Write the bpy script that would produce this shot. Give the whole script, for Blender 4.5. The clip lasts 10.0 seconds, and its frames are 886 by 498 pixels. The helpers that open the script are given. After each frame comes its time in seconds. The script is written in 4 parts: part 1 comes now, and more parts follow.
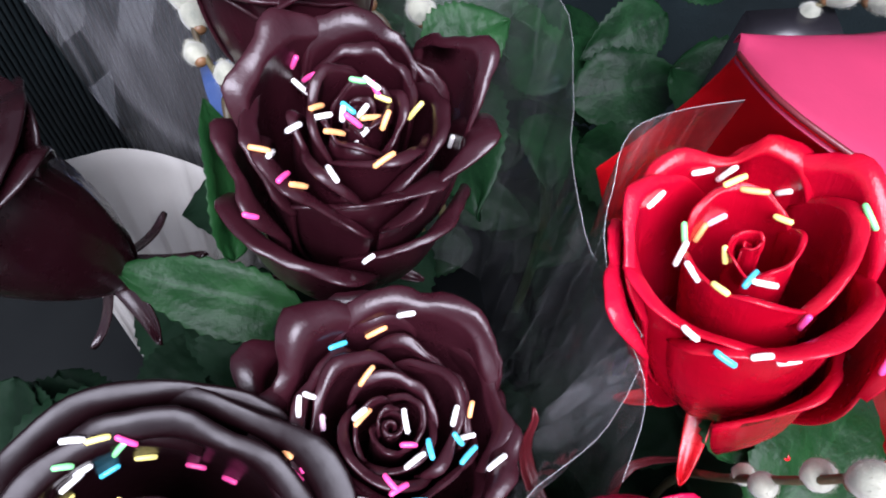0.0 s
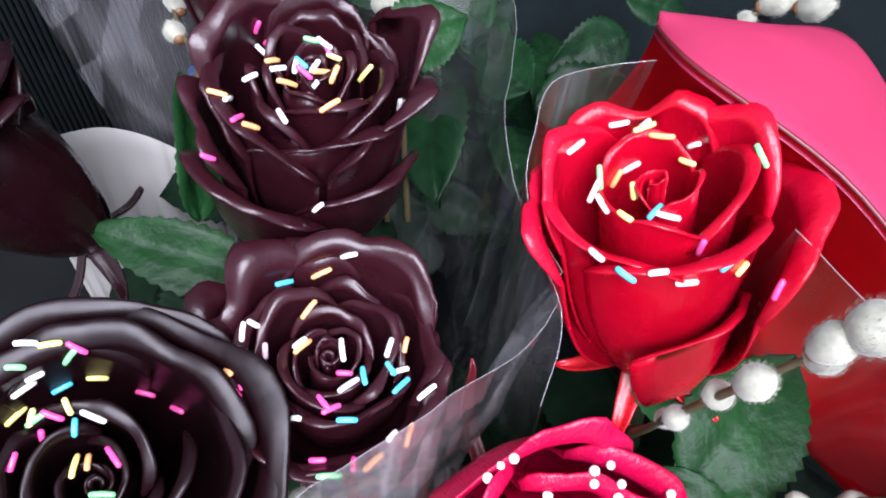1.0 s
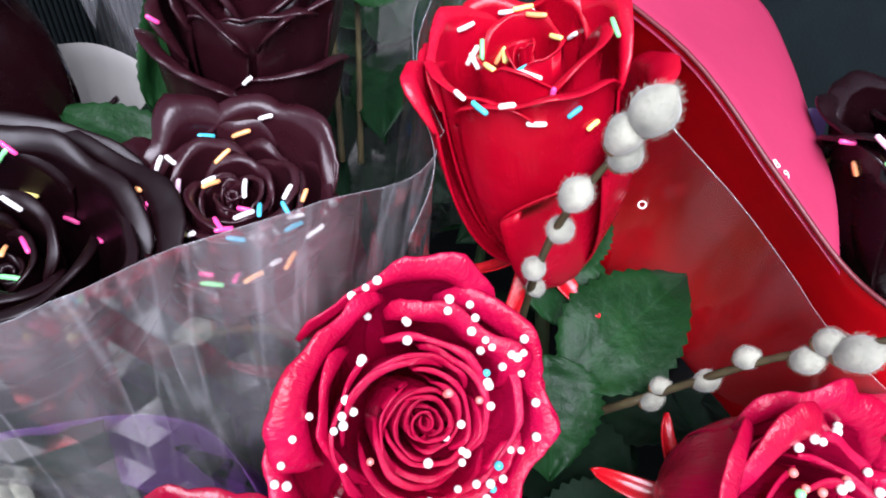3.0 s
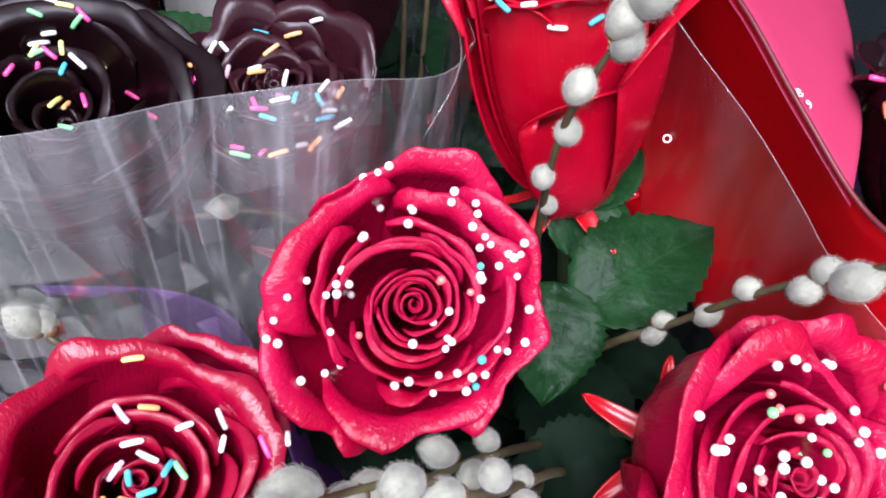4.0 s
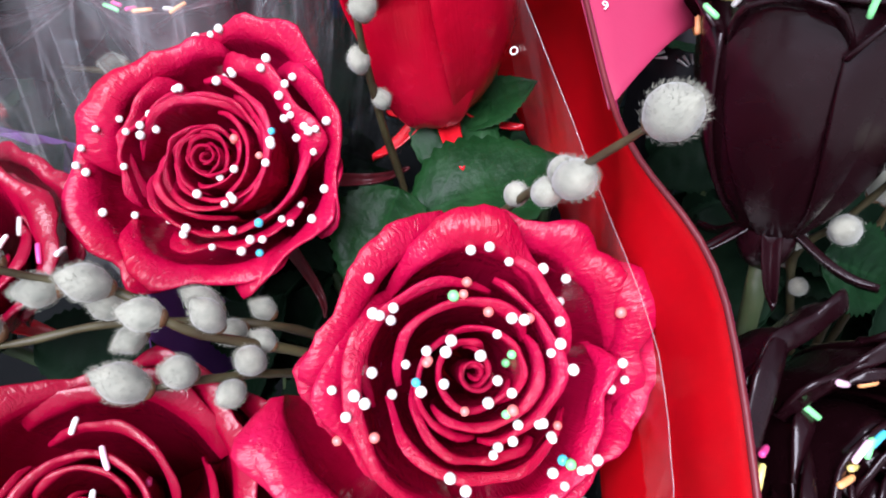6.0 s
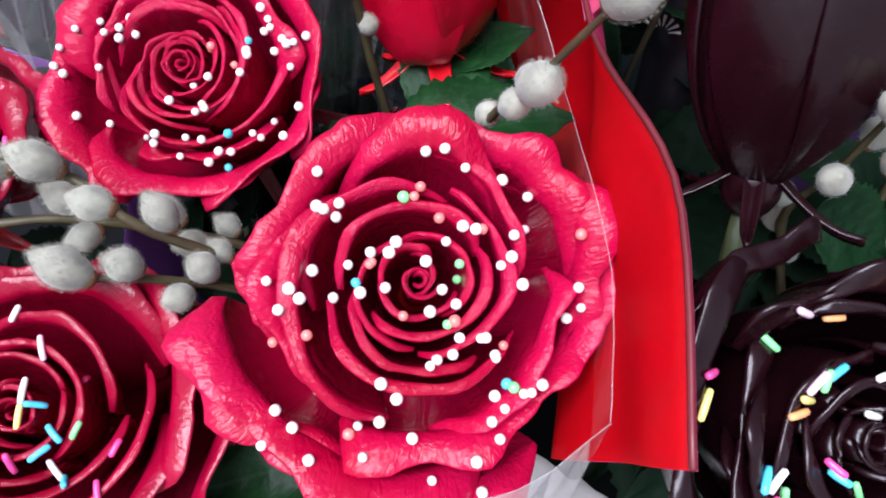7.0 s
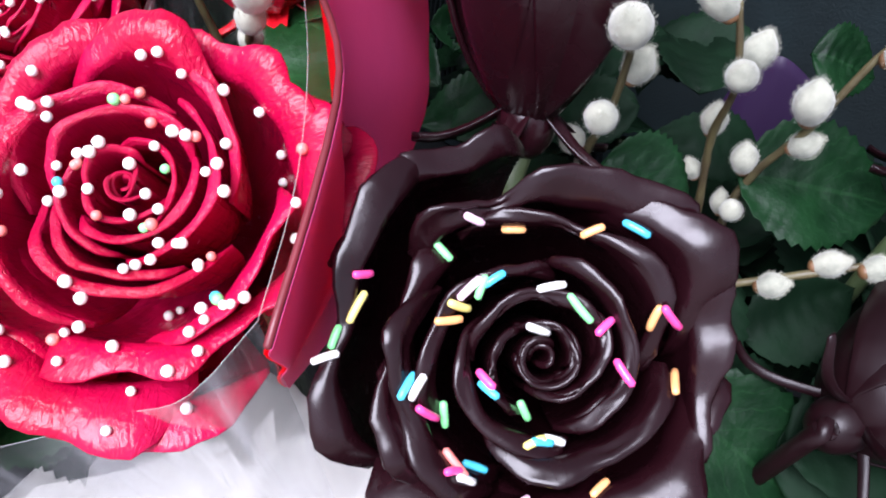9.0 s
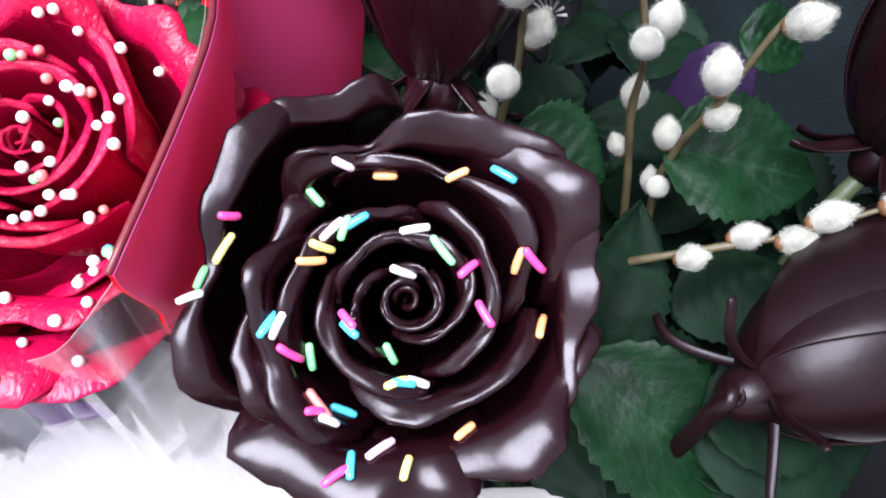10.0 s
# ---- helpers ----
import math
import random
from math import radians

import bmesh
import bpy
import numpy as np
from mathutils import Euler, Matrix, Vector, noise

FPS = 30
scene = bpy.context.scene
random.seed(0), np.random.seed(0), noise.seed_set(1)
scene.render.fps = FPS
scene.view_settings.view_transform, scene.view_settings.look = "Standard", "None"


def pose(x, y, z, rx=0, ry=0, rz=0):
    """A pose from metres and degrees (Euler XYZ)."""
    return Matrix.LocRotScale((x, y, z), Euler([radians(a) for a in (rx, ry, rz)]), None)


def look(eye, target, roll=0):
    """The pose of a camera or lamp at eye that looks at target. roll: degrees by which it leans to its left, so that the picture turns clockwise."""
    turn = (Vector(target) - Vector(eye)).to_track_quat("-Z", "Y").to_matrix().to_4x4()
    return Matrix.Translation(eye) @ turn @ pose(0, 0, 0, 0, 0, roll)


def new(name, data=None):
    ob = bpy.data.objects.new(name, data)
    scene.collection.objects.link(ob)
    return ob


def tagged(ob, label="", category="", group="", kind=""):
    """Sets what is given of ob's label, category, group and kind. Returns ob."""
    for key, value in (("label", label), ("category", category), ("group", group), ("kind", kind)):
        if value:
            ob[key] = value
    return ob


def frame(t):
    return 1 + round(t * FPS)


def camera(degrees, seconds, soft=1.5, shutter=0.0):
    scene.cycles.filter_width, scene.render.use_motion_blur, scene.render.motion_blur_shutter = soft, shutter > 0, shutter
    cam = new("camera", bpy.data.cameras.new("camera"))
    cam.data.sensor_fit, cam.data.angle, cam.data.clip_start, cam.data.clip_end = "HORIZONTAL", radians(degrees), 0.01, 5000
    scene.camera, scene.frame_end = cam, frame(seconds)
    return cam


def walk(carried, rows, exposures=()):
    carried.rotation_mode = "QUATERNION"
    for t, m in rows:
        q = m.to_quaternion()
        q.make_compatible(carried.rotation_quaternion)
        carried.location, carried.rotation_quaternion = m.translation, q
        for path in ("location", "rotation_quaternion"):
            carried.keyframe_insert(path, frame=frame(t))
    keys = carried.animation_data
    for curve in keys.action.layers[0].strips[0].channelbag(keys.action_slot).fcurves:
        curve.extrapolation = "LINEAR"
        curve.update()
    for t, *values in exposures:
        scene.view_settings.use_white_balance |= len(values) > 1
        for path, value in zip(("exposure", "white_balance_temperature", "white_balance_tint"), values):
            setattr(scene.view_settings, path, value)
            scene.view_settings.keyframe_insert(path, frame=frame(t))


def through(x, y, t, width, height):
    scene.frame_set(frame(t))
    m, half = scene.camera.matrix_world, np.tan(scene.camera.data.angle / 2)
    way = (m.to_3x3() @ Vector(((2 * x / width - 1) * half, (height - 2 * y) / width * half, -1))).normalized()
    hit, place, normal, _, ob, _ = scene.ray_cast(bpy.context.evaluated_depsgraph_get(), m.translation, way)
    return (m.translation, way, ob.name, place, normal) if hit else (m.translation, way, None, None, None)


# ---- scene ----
from mathutils.bvhtree import BVHTree

cam = camera(63.3, 10.0, soft=1.9)
METRES, EYE, TILT, LEAN, TURN = 0.45, 0.52, -55.0, 0.0, 0.0
ROWS = [
    (0.0, 0.0, 0.0, 0.0, 0.0, 0.0, -0.0),
    (0.5, 0.0118, -0.0261, -0.0378, 0.08, 2.39, -0.68),
    (1.0, 0.0426, -0.0332, -0.0771, 0.11, 4.93, -1.53),
    (1.5, 0.0683, -0.0441, -0.1126, 0.26, 6.24, -2.55),
    (2.0, 0.096, -0.0495, -0.149, 0.66, 7.48, -4.08),
    (3.5, 0.1825, -0.0649, -0.2682, 3.6, 11.65, -10.3),
    (4.0, 0.2215, -0.0575, -0.3013, 7.15, 11.36, -15.48),
    (4.5, 0.2738, -0.0493, -0.3073, 10.25, 10.67, -19.36),
    (5.0, 0.3363, -0.0343, -0.2964, 13.24, 9.9, -22.86),
    (5.5, 0.4195, -0.0106, -0.2857, 16.06, 8.78, -25.52),
    (7.0, 0.5283, 0.058, -0.3208, 19.23, 8.93, -33.24),
    (7.5, 0.553, 0.0651, -0.3364, 19.73, 9.31, -34.75),
    (8.0, 0.5909, 0.0906, -0.3062, 20.44, 9.78, -35.54),
    (8.5, 0.634, 0.1112, -0.2806, 21.19, 9.81, -36.0),
    (9.0, 0.6785, 0.1339, -0.2715, 21.73, 9.44, -36.38),
    (9.5, 0.7104, 0.1443, -0.2711, 21.94, 9.65, -36.55),
    (10.0, 0.741, 0.1616, -0.2604, 22.42, 10.33, -36.8),
]
walk(cam, [(t, pose(0, 0, EYE, TILT, LEAN, TURN) @ pose(METRES * x, METRES * y, METRES * z, 90 + pitch, roll, yaw)) for t, x, y, z, yaw, pitch, roll in ROWS],
     exposures=[(0.0, 0.98, 5650, 22), (1.5, 1.12, 5650, 22), (3.5, 0.72, 5650, 22), (4.5, 0.8, 5650, 22), (7.5, 0.58, 5650, 22), (8.5, 0.86, 5650, 22), (10.0, 1.26, 5650, 22)])

# ---- light: an overcast sky and a wide, weak sun ----
SUN = Vector((0.10, -0.60, 0.79)).normalized()
world = bpy.data.worlds.new("sky")
scene.world = world
world.use_nodes = True
wn = world.node_tree
sky = wn.nodes.new("ShaderNodeTexSky")
sky.sky_type, sky.sun_disc = "NISHITA", False
sky.sun_elevation = math.asin(SUN.z)
sky.sun_rotation = math.atan2(SUN.x, SUN.y)
cloud = wn.nodes.new("ShaderNodeHueSaturation")
cloud.inputs["Saturation"].default_value = 0.12
wn.links.new(sky.outputs[0], cloud.inputs["Color"])
wn.links.new(cloud.outputs[0], wn.nodes["Background"].inputs["Color"])
wn.nodes["Background"].inputs["Strength"].default_value = 0.085
sun = new("sun", bpy.data.lights.new("sun", "SUN"))
sun.data.energy, sun.data.angle, sun.data.color = 4.6, radians(42), (1.0, 0.97, 0.93)
sun.matrix_world = look(SUN * 3, (0, 0, 0))


# ---- materials ----
def material(name, color, rough=0.4, metal=0.0, spread=0.15, grain=120.0, bump=0.1, bump_scale=300.0, coat=0.0,
             spec=0.5, second=None, blotch=18.0, distance=0.0008, trans=0.0, sheen=0.0, subsurface=0.0, streak=0.0, veins=None):
    """A surface with large blotches, fine grain and relief; sizes in 1/metre."""
    m = bpy.data.materials.new(name)
    m.use_nodes = True
    nt = m.node_tree
    b = nt.nodes["Principled BSDF"]
    co = nt.nodes.new("ShaderNodeTexCoord")
    info = nt.nodes.new("ShaderNodeObjectInfo")
    big, fine = nt.nodes.new("ShaderNodeTexNoise"), nt.nodes.new("ShaderNodeTexNoise")
    big.inputs["Scale"].default_value, fine.inputs["Scale"].default_value = blotch, grain
    big.inputs["Detail"].default_value, fine.inputs["Detail"].default_value = 3, 5
    for n in (big, fine):
        nt.links.new(co.outputs["Object"], n.inputs["Vector"])
    mix = nt.nodes.new("ShaderNodeMix")
    mix.data_type = "RGBA"
    mix.inputs[6].default_value = (*color, 1)
    mix.inputs[7].default_value = (*(second or [c * (1 + 2.2 * spread) for c in color]), 1)
    ramp = nt.nodes.new("ShaderNodeMapRange")
    ramp.inputs[1].default_value, ramp.inputs[2].default_value = 0.35, 0.68
    nt.links.new(big.outputs[0], ramp.inputs[0])
    nt.links.new(ramp.outputs[0], mix.inputs[0])
    hsv = nt.nodes.new("ShaderNodeHueSaturation")
    val = nt.nodes.new("ShaderNodeMath")
    val.operation = "MULTIPLY_ADD"
    val.inputs[1].default_value, val.inputs[2].default_value = spread, 1 - spread / 2
    nt.links.new(info.outputs["Random"], val.inputs[0])
    grit = nt.nodes.new("ShaderNodeMath")
    grit.operation = "MULTIPLY_ADD"
    grit.inputs[1].default_value, grit.inputs[2].default_value = spread * 1.5, -spread * 0.75
    nt.links.new(fine.outputs[0], grit.inputs[0])
    add = nt.nodes.new("ShaderNodeMath")
    nt.links.new(val.outputs[0], add.inputs[0])
    nt.links.new(grit.outputs[0], add.inputs[1])
    nt.links.new(add.outputs[0], hsv.inputs["Value"])
    nt.links.new(mix.outputs[2], hsv.inputs["Color"])
    nt.links.new(hsv.outputs[0], b.inputs["Base Color"])
    if veins:
        sep = nt.nodes.new("ShaderNodeSeparateXYZ")
        nt.links.new(co.outputs["UV"], sep.inputs[0])

        def calc(op, a, b=None, c=None):
            n = nt.nodes.new("ShaderNodeMath")
            n.operation = op
            for i, q in enumerate((a, b, c)):
                if isinstance(q, (int, float)):
                    n.inputs[i].default_value = q
                elif q is not None:
                    nt.links.new(q, n.inputs[i])
            return n.outputs[0]

        across = calc("ABSOLUTE", calc("SUBTRACT", sep.outputs[0], 0.5))
        ribs = calc("FRACT", calc("MULTIPLY_ADD", sep.outputs[1], 8.0, calc("MULTIPLY", across, -6.0)))
        line = calc("MAXIMUM", calc("LESS_THAN", ribs, 0.07), calc("LESS_THAN", across, 0.018))
        pale = nt.nodes.new("ShaderNodeMix")
        pale.data_type = "RGBA"
        nt.links.new(calc("MULTIPLY", line, 0.3), pale.inputs[0])
        nt.links.new(hsv.outputs[0], pale.inputs[6])
        pale.inputs[7].default_value = (*veins, 1)
        nt.links.new(pale.outputs[2], b.inputs["Base Color"])
    rr = nt.nodes.new("ShaderNodeMapRange")
    rr.inputs[3].default_value, rr.inputs[4].default_value = max(0.02, rough - 0.1), min(1, rough + 0.12)
    nt.links.new(fine.outputs[0], rr.inputs[0])
    nt.links.new(rr.outputs[0], b.inputs["Roughness"])
    b.inputs["Metallic"].default_value = metal
    b.inputs["Coat Weight"].default_value = coat
    b.inputs["Coat Roughness"].default_value = 0.2
    b.inputs["Specular IOR Level"].default_value = spec
    b.inputs["Transmission Weight"].default_value = trans
    b.inputs["Sheen Weight"].default_value = sheen
    if subsurface:
        b.inputs["Subsurface Weight"].default_value = subsurface
        b.inputs["Subsurface Radius"].default_value = (0.004, 0.001, 0.001)
        b.inputs["Subsurface Scale"].default_value = 1.0
    if bump:
        rel = nt.nodes.new("ShaderNodeTexNoise")
        rel.inputs["Scale"].default_value, rel.inputs["Detail"].default_value = bump_scale, 4
        nt.links.new(co.outputs["Object"], rel.inputs["Vector"])
        bm = nt.nodes.new("ShaderNodeBump")
        bm.inputs["Strength"].default_value, bm.inputs["Distance"].default_value = bump, distance
        nt.links.new(rel.outputs[0], bm.inputs["Height"])
        if streak:
            lie = nt.nodes.new("ShaderNodeMapping")
            lie.inputs["Scale"].default_value = (34, 7, 1)
            crease = nt.nodes.new("ShaderNodeTexNoise")
            crease.inputs["Scale"].default_value, crease.inputs["Detail"].default_value = 1.0, 3
            crease.inputs["Distortion"].default_value = 1.6
            off = nt.nodes.new("ShaderNodeVectorMath")
            nt.links.new(co.outputs["UV"], lie.inputs["Vector"])
            nt.links.new(lie.outputs[0], off.inputs[0])
            nt.links.new(co.outputs["Object"], off.inputs[1])
            nt.links.new(off.outputs[0], crease.inputs["Vector"])
            b2 = nt.nodes.new("ShaderNodeBump")
            b2.inputs["Strength"].default_value, b2.inputs["Distance"].default_value = streak, 0.0007
            nt.links.new(crease.outputs[0], b2.inputs["Height"])
            nt.links.new(bm.outputs[0], b2.inputs["Normal"])
            bm = b2
        nt.links.new(bm.outputs[0], b.inputs["Normal"])
    return m


def film(name, haze=0.06, tint=(1, 1, 1), wrinkle=0.25, gloss=0.12, shine_most=0.3, glints=0.0):
    """Clear wrapping film: mostly see-through, a little milky, glossy at a slant; bright reflections are painted in as
    white haze.
    """
    m = bpy.data.materials.new(name)
    m.use_nodes = True
    nt = m.node_tree
    nt.nodes.remove(nt.nodes["Principled BSDF"])
    out = nt.nodes["Material Output"]
    clear, milk, shine = (nt.nodes.new("ShaderNodeBsdf" + k) for k in ("Transparent", "Diffuse", "Glossy"))
    clear.inputs[0].default_value = (*tint, 1)
    milk.inputs[0].default_value = (0.8, 0.8, 0.82, 1)
    shine.inputs["Roughness"].default_value = gloss
    co = nt.nodes.new("ShaderNodeTexCoord")
    crease = nt.nodes.new("ShaderNodeTexNoise")
    crease.inputs["Scale"].default_value, crease.inputs["Detail"].default_value = 14, 1.5
    crease.inputs["Distortion"].default_value = 0.3
    nt.links.new(co.outputs["Object"], crease.inputs["Vector"])
    bump = nt.nodes.new("ShaderNodeBump")
    bump.inputs["Strength"].default_value, bump.inputs["Distance"].default_value = wrinkle, 0.006
    nt.links.new(crease.outputs[0], bump.inputs["Height"])
    nt.links.new(bump.outputs[0], shine.inputs["Normal"])
    fres = nt.nodes.new("ShaderNodeFresnel")
    fres.inputs["IOR"].default_value = 1.45
    nt.links.new(bump.outputs[0], fres.inputs["Normal"])
    cap = nt.nodes.new("ShaderNodeMath")
    cap.operation = "MINIMUM"
    cap.inputs[1].default_value = shine_most
    nt.links.new(fres.outputs[0], cap.inputs[0])
    # milky patches that double as painted glare, and thin painted glints down the sheet
    def spread(scale, size, detail, bend):
        lie = nt.nodes.new("ShaderNodeMapping")
        lie.inputs["Scale"].default_value = scale
        n = nt.nodes.new("ShaderNodeTexNoise")
        n.inputs["Scale"].default_value, n.inputs["Detail"].default_value, n.inputs["Distortion"].default_value = size, detail, bend
        nt.links.new(co.outputs["UV"], lie.inputs["Vector"])
        nt.links.new(lie.outputs[0], n.inputs["Vector"])
        return n.outputs[0]

    def calc(op, p, q):
        n = nt.nodes.new("ShaderNodeMath")
        n.operation = op
        for i, k in enumerate((p, q)):
            if isinstance(k, (int, float)):
                n.inputs[i].default_value = k
            else:
                nt.links.new(k, n.inputs[i])
        return n.outputs[0]

    glare = nt.nodes.new("ShaderNodeMapRange")
    glare.inputs[1].default_value, glare.inputs[2].default_value = 0.42, 0.66
    glare.inputs[3].default_value, glare.inputs[4].default_value = haze * 0.35, haze * 2.2
    nt.links.new(spread((9, 1.3, 1), 1.0, 3, 0.6), glare.inputs[0])
    ridge = calc("ABSOLUTE", calc("SUBTRACT", spread((15, 0.7, 1), 1.0, 2, 0.5), 0.5), 0)
    line = nt.nodes.new("ShaderNodeMapRange")
    line.inputs[1].default_value, line.inputs[2].default_value = 0.0, 0.022
    line.inputs[3].default_value, line.inputs[4].default_value = glints, 0.0
    nt.links.new(ridge, line.inputs[0])
    hz = nt.nodes.new("ShaderNodeMath")
    nt.links.new(glare.outputs[0], hz.inputs[0])
    nt.links.new(line.outputs[0], hz.inputs[1])
    a, b = nt.nodes.new("ShaderNodeMixShader"), nt.nodes.new("ShaderNodeMixShader")
    nt.links.new(hz.outputs[0], a.inputs[0])
    nt.links.new(clear.outputs[0], a.inputs[1])
    nt.links.new(milk.outputs[0], a.inputs[2])
    nt.links.new(cap.outputs[0], b.inputs[0])
    nt.links.new(a.outputs[0], b.inputs[1])
    nt.links.new(shine.outputs[0], b.inputs[2])
    nt.links.new(b.outputs[0], out.inputs[0])
    return m


def paper(name, color, through=0.4, gloss=0.06, rough=0.3):
    """Dyed wrapping paper that lets some light through."""
    m = bpy.data.materials.new(name)
    m.use_nodes = True
    nt = m.node_tree
    nt.nodes.remove(nt.nodes["Principled BSDF"])
    d, t, g = (nt.nodes.new("ShaderNodeBsdf" + k) for k in ("Diffuse", "Translucent", "Glossy"))
    co = nt.nodes.new("ShaderNodeTexCoord")
    n1, n2 = nt.nodes.new("ShaderNodeTexNoise"), nt.nodes.new("ShaderNodeTexNoise")
    n1.inputs["Scale"].default_value, n2.inputs["Scale"].default_value, n1.inputs["Detail"].default_value = 26, 900, 4
    mix = nt.nodes.new("ShaderNodeMix")
    mix.data_type = "RGBA"
    mix.inputs[6].default_value = (*[c * 0.82 for c in color], 1)
    mix.inputs[7].default_value = (*[min(1, c * 1.12) for c in color], 1)
    bump = nt.nodes.new("ShaderNodeBump")
    bump.inputs["Strength"].default_value, bump.inputs["Distance"].default_value = 0.25, 0.004
    fine = nt.nodes.new("ShaderNodeBump")
    fine.inputs["Strength"].default_value, fine.inputs["Distance"].default_value = 0.15, 0.0003
    for n in (n1, n2):
        nt.links.new(co.outputs["Object"], n.inputs["Vector"])
    nt.links.new(n1.outputs[0], mix.inputs[0])
    nt.links.new(n1.outputs[0], bump.inputs["Height"])
    nt.links.new(n2.outputs[0], fine.inputs["Height"])
    nt.links.new(bump.outputs[0], fine.inputs["Normal"])
    for b in (d, t, g):
        nt.links.new(fine.outputs[0], b.inputs["Normal"])
    for b in (d, t):
        nt.links.new(mix.outputs[2], b.inputs["Color"])
    g.inputs["Roughness"].default_value = rough
    a, b = nt.nodes.new("ShaderNodeMixShader"), nt.nodes.new("ShaderNodeMixShader")
    a.inputs[0].default_value, b.inputs[0].default_value = through, gloss
    nt.links.new(d.outputs[0], a.inputs[1])
    nt.links.new(t.outputs[0], a.inputs[2])
    nt.links.new(a.outputs[0], b.inputs[1])
    nt.links.new(g.outputs[0], b.inputs[2])
    nt.links.new(b.outputs[0], nt.nodes["Material Output"].inputs[0])
    return m


CHOC = material("dark_chocolate", (0.0205, 0.0034, 0.0062), 0.29, spread=0.2, second=(0.030, 0.0066, 0.0105), bump=0.3, bump_scale=70, coat=0.05, distance=0.0016, streak=0.15, spec=0.36)
BLACKCHOC = material("black_chocolate", (0.0085, 0.0014, 0.0026), 0.25, spread=0.2, second=(0.012, 0.0025, 0.0040), bump=0.3, bump_scale=55, coat=0.05, distance=0.0016, spec=0.36)
MATTECHOC = material("dull_dark_chocolate", (0.0052, 0.0010, 0.0018), 0.36, spread=0.2, second=(0.008, 0.0018, 0.0028), bump=0.3, bump_scale=60, distance=0.0014, spec=0.26)
RED = material("red_candy_coating", (0.34, 0.0008, 0.024), 0.22, spread=0.2, second=(0.44, 0.004, 0.055), bump=0.5, bump_scale=240, coat=0.0, distance=0.0010, spec=0.28, streak=0.75)
DARKRED = material("dark_red_candy_coating", (0.22, 0.0006, 0.014), 0.2, spread=0.2, second=(0.31, 0.002, 0.030), bump=0.4, bump_scale=200, coat=0.0, distance=0.0010, spec=0.38, streak=0.4)
SCARLET = material("scarlet_candy_coating", (0.38, 0.0008, 0.011), 0.24, spread=0.18, second=(0.48, 0.003, 0.026), bump=0.3, bump_scale=190, coat=0.0, distance=0.0010, spec=0.32, streak=0.25)
SEPAL_RED = material("red_coated_sepal", (0.50, 0.006, 0.012), 0.25, spread=0.2, bump=0.2, coat=0.3)
LEAF = material("rose_leaf_green", (0.0045, 0.024, 0.006), 0.42, spread=0.45, second=(0.009, 0.040, 0.010), bump=0.45, bump_scale=420, blotch=55, spec=0.14, veins=(0.018, 0.066, 0.020))
# rose leaf green again, darkened: shade from the neighbouring heads put into the colour
SHADELEAF = material("shaded_leaf", (0.0022, 0.012, 0.0038), 0.45, spread=0.4, second=(0.005, 0.024, 0.007), bump=0.45, bump_scale=420, blotch=55, spec=0.12, veins=(0.012, 0.045, 0.014))
# darkest leaf copy: deep shade low down and behind is painted into its green
DEEPSHADELEAF = material("deep_shade_leaf", (0.0018, 0.008, 0.0032), 0.65, spread=0.4, second=(0.004, 0.015, 0.006), bump=0.3, bump_scale=420, blotch=40, spec=0.1)
STEM = material("green_stem", (0.028, 0.055, 0.018), 0.5, spread=0.3, second=(0.05, 0.065, 0.025), bump=0.3)
TWIG = material("willow_twig", (0.050, 0.036, 0.017), 0.5, spread=0.3, second=(0.085, 0.075, 0.03), bump=0.4, blotch=60)
FUR = material("catkin_fur", (0.19, 0.20, 0.155), 0.9, spread=0.25, second=(0.36, 0.36, 0.28), bump=0.15, bump_scale=1600, blotch=110, sheen=0.4)
SCALE = material("bud_scale", (0.10, 0.05, 0.02), 0.45, spread=0.3)
REDPAPER = paper("red_wrapping_paper", (0.92, 0.007, 0.020), 0.74, 0.03)
PINKPAPER = paper("pink_paper_back", (0.56, 0.052, 0.135), 0.38, 0.05)
CRIMSON = paper("crimson_paper_back", (0.95, 0.10, 0.32), 0.42, 0.06)
HEM = material("dark_paper_hem", (0.09, 0.008, 0.012), 0.4, spread=0.2)
BLACKCARD = material("black_card", (0.008, 0.007, 0.009), 0.35, spread=0.2, bump=0.1)
BLUECARD = material("blue_card", (0.006, 0.035, 0.14), 0.5, spread=0.2, bump=0.2)
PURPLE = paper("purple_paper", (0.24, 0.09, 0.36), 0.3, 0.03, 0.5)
# purple paper at a tenth of its colour, standing in for shade behind the twigs
SHADEPURPLE = paper("shaded_purple_paper", (0.022, 0.009, 0.038), 0.2, 0.03, 0.5)
GREYPAPER = paper("grey_white_paper", (0.40, 0.39, 0.36), 0.25, 0.03, 0.5)
WHITEPAPER = paper("white_paper", (0.44, 0.43, 0.40), 0.25, 0.03, 0.5)
TABLE = material("dark_table_cloth", (0.0035, 0.0042, 0.0045), 0.9, spread=0.25, second=(0.006, 0.007, 0.007), bump=0.4, bump_scale=900, blotch=8, spec=0.1)
GROUND = material("paving_ground", (0.16, 0.15, 0.14), 0.9, spread=0.2, bump=0.4, bump_scale=40, blotch=2)
DARKCLOTH = material("dark_netting", (0.0024, 0.0052, 0.0058), 0.7, spread=0.3, bump=0.5, bump_scale=500, spec=0.2)
FILM = film("clear_film", 0.014, shine_most=0.05)
VEIL = film("veil_film", 0.06, gloss=0.1, shine_most=0.35, glints=0.05)
# front film: extra white haze stands in for reflections on its facets
HAZY = film("hazy_film", 0.050, gloss=0.09, shine_most=0.6, glints=0.06)
THIN = film("thin_film", 0.011, gloss=0.1, shine_most=0.35, glints=0.02)
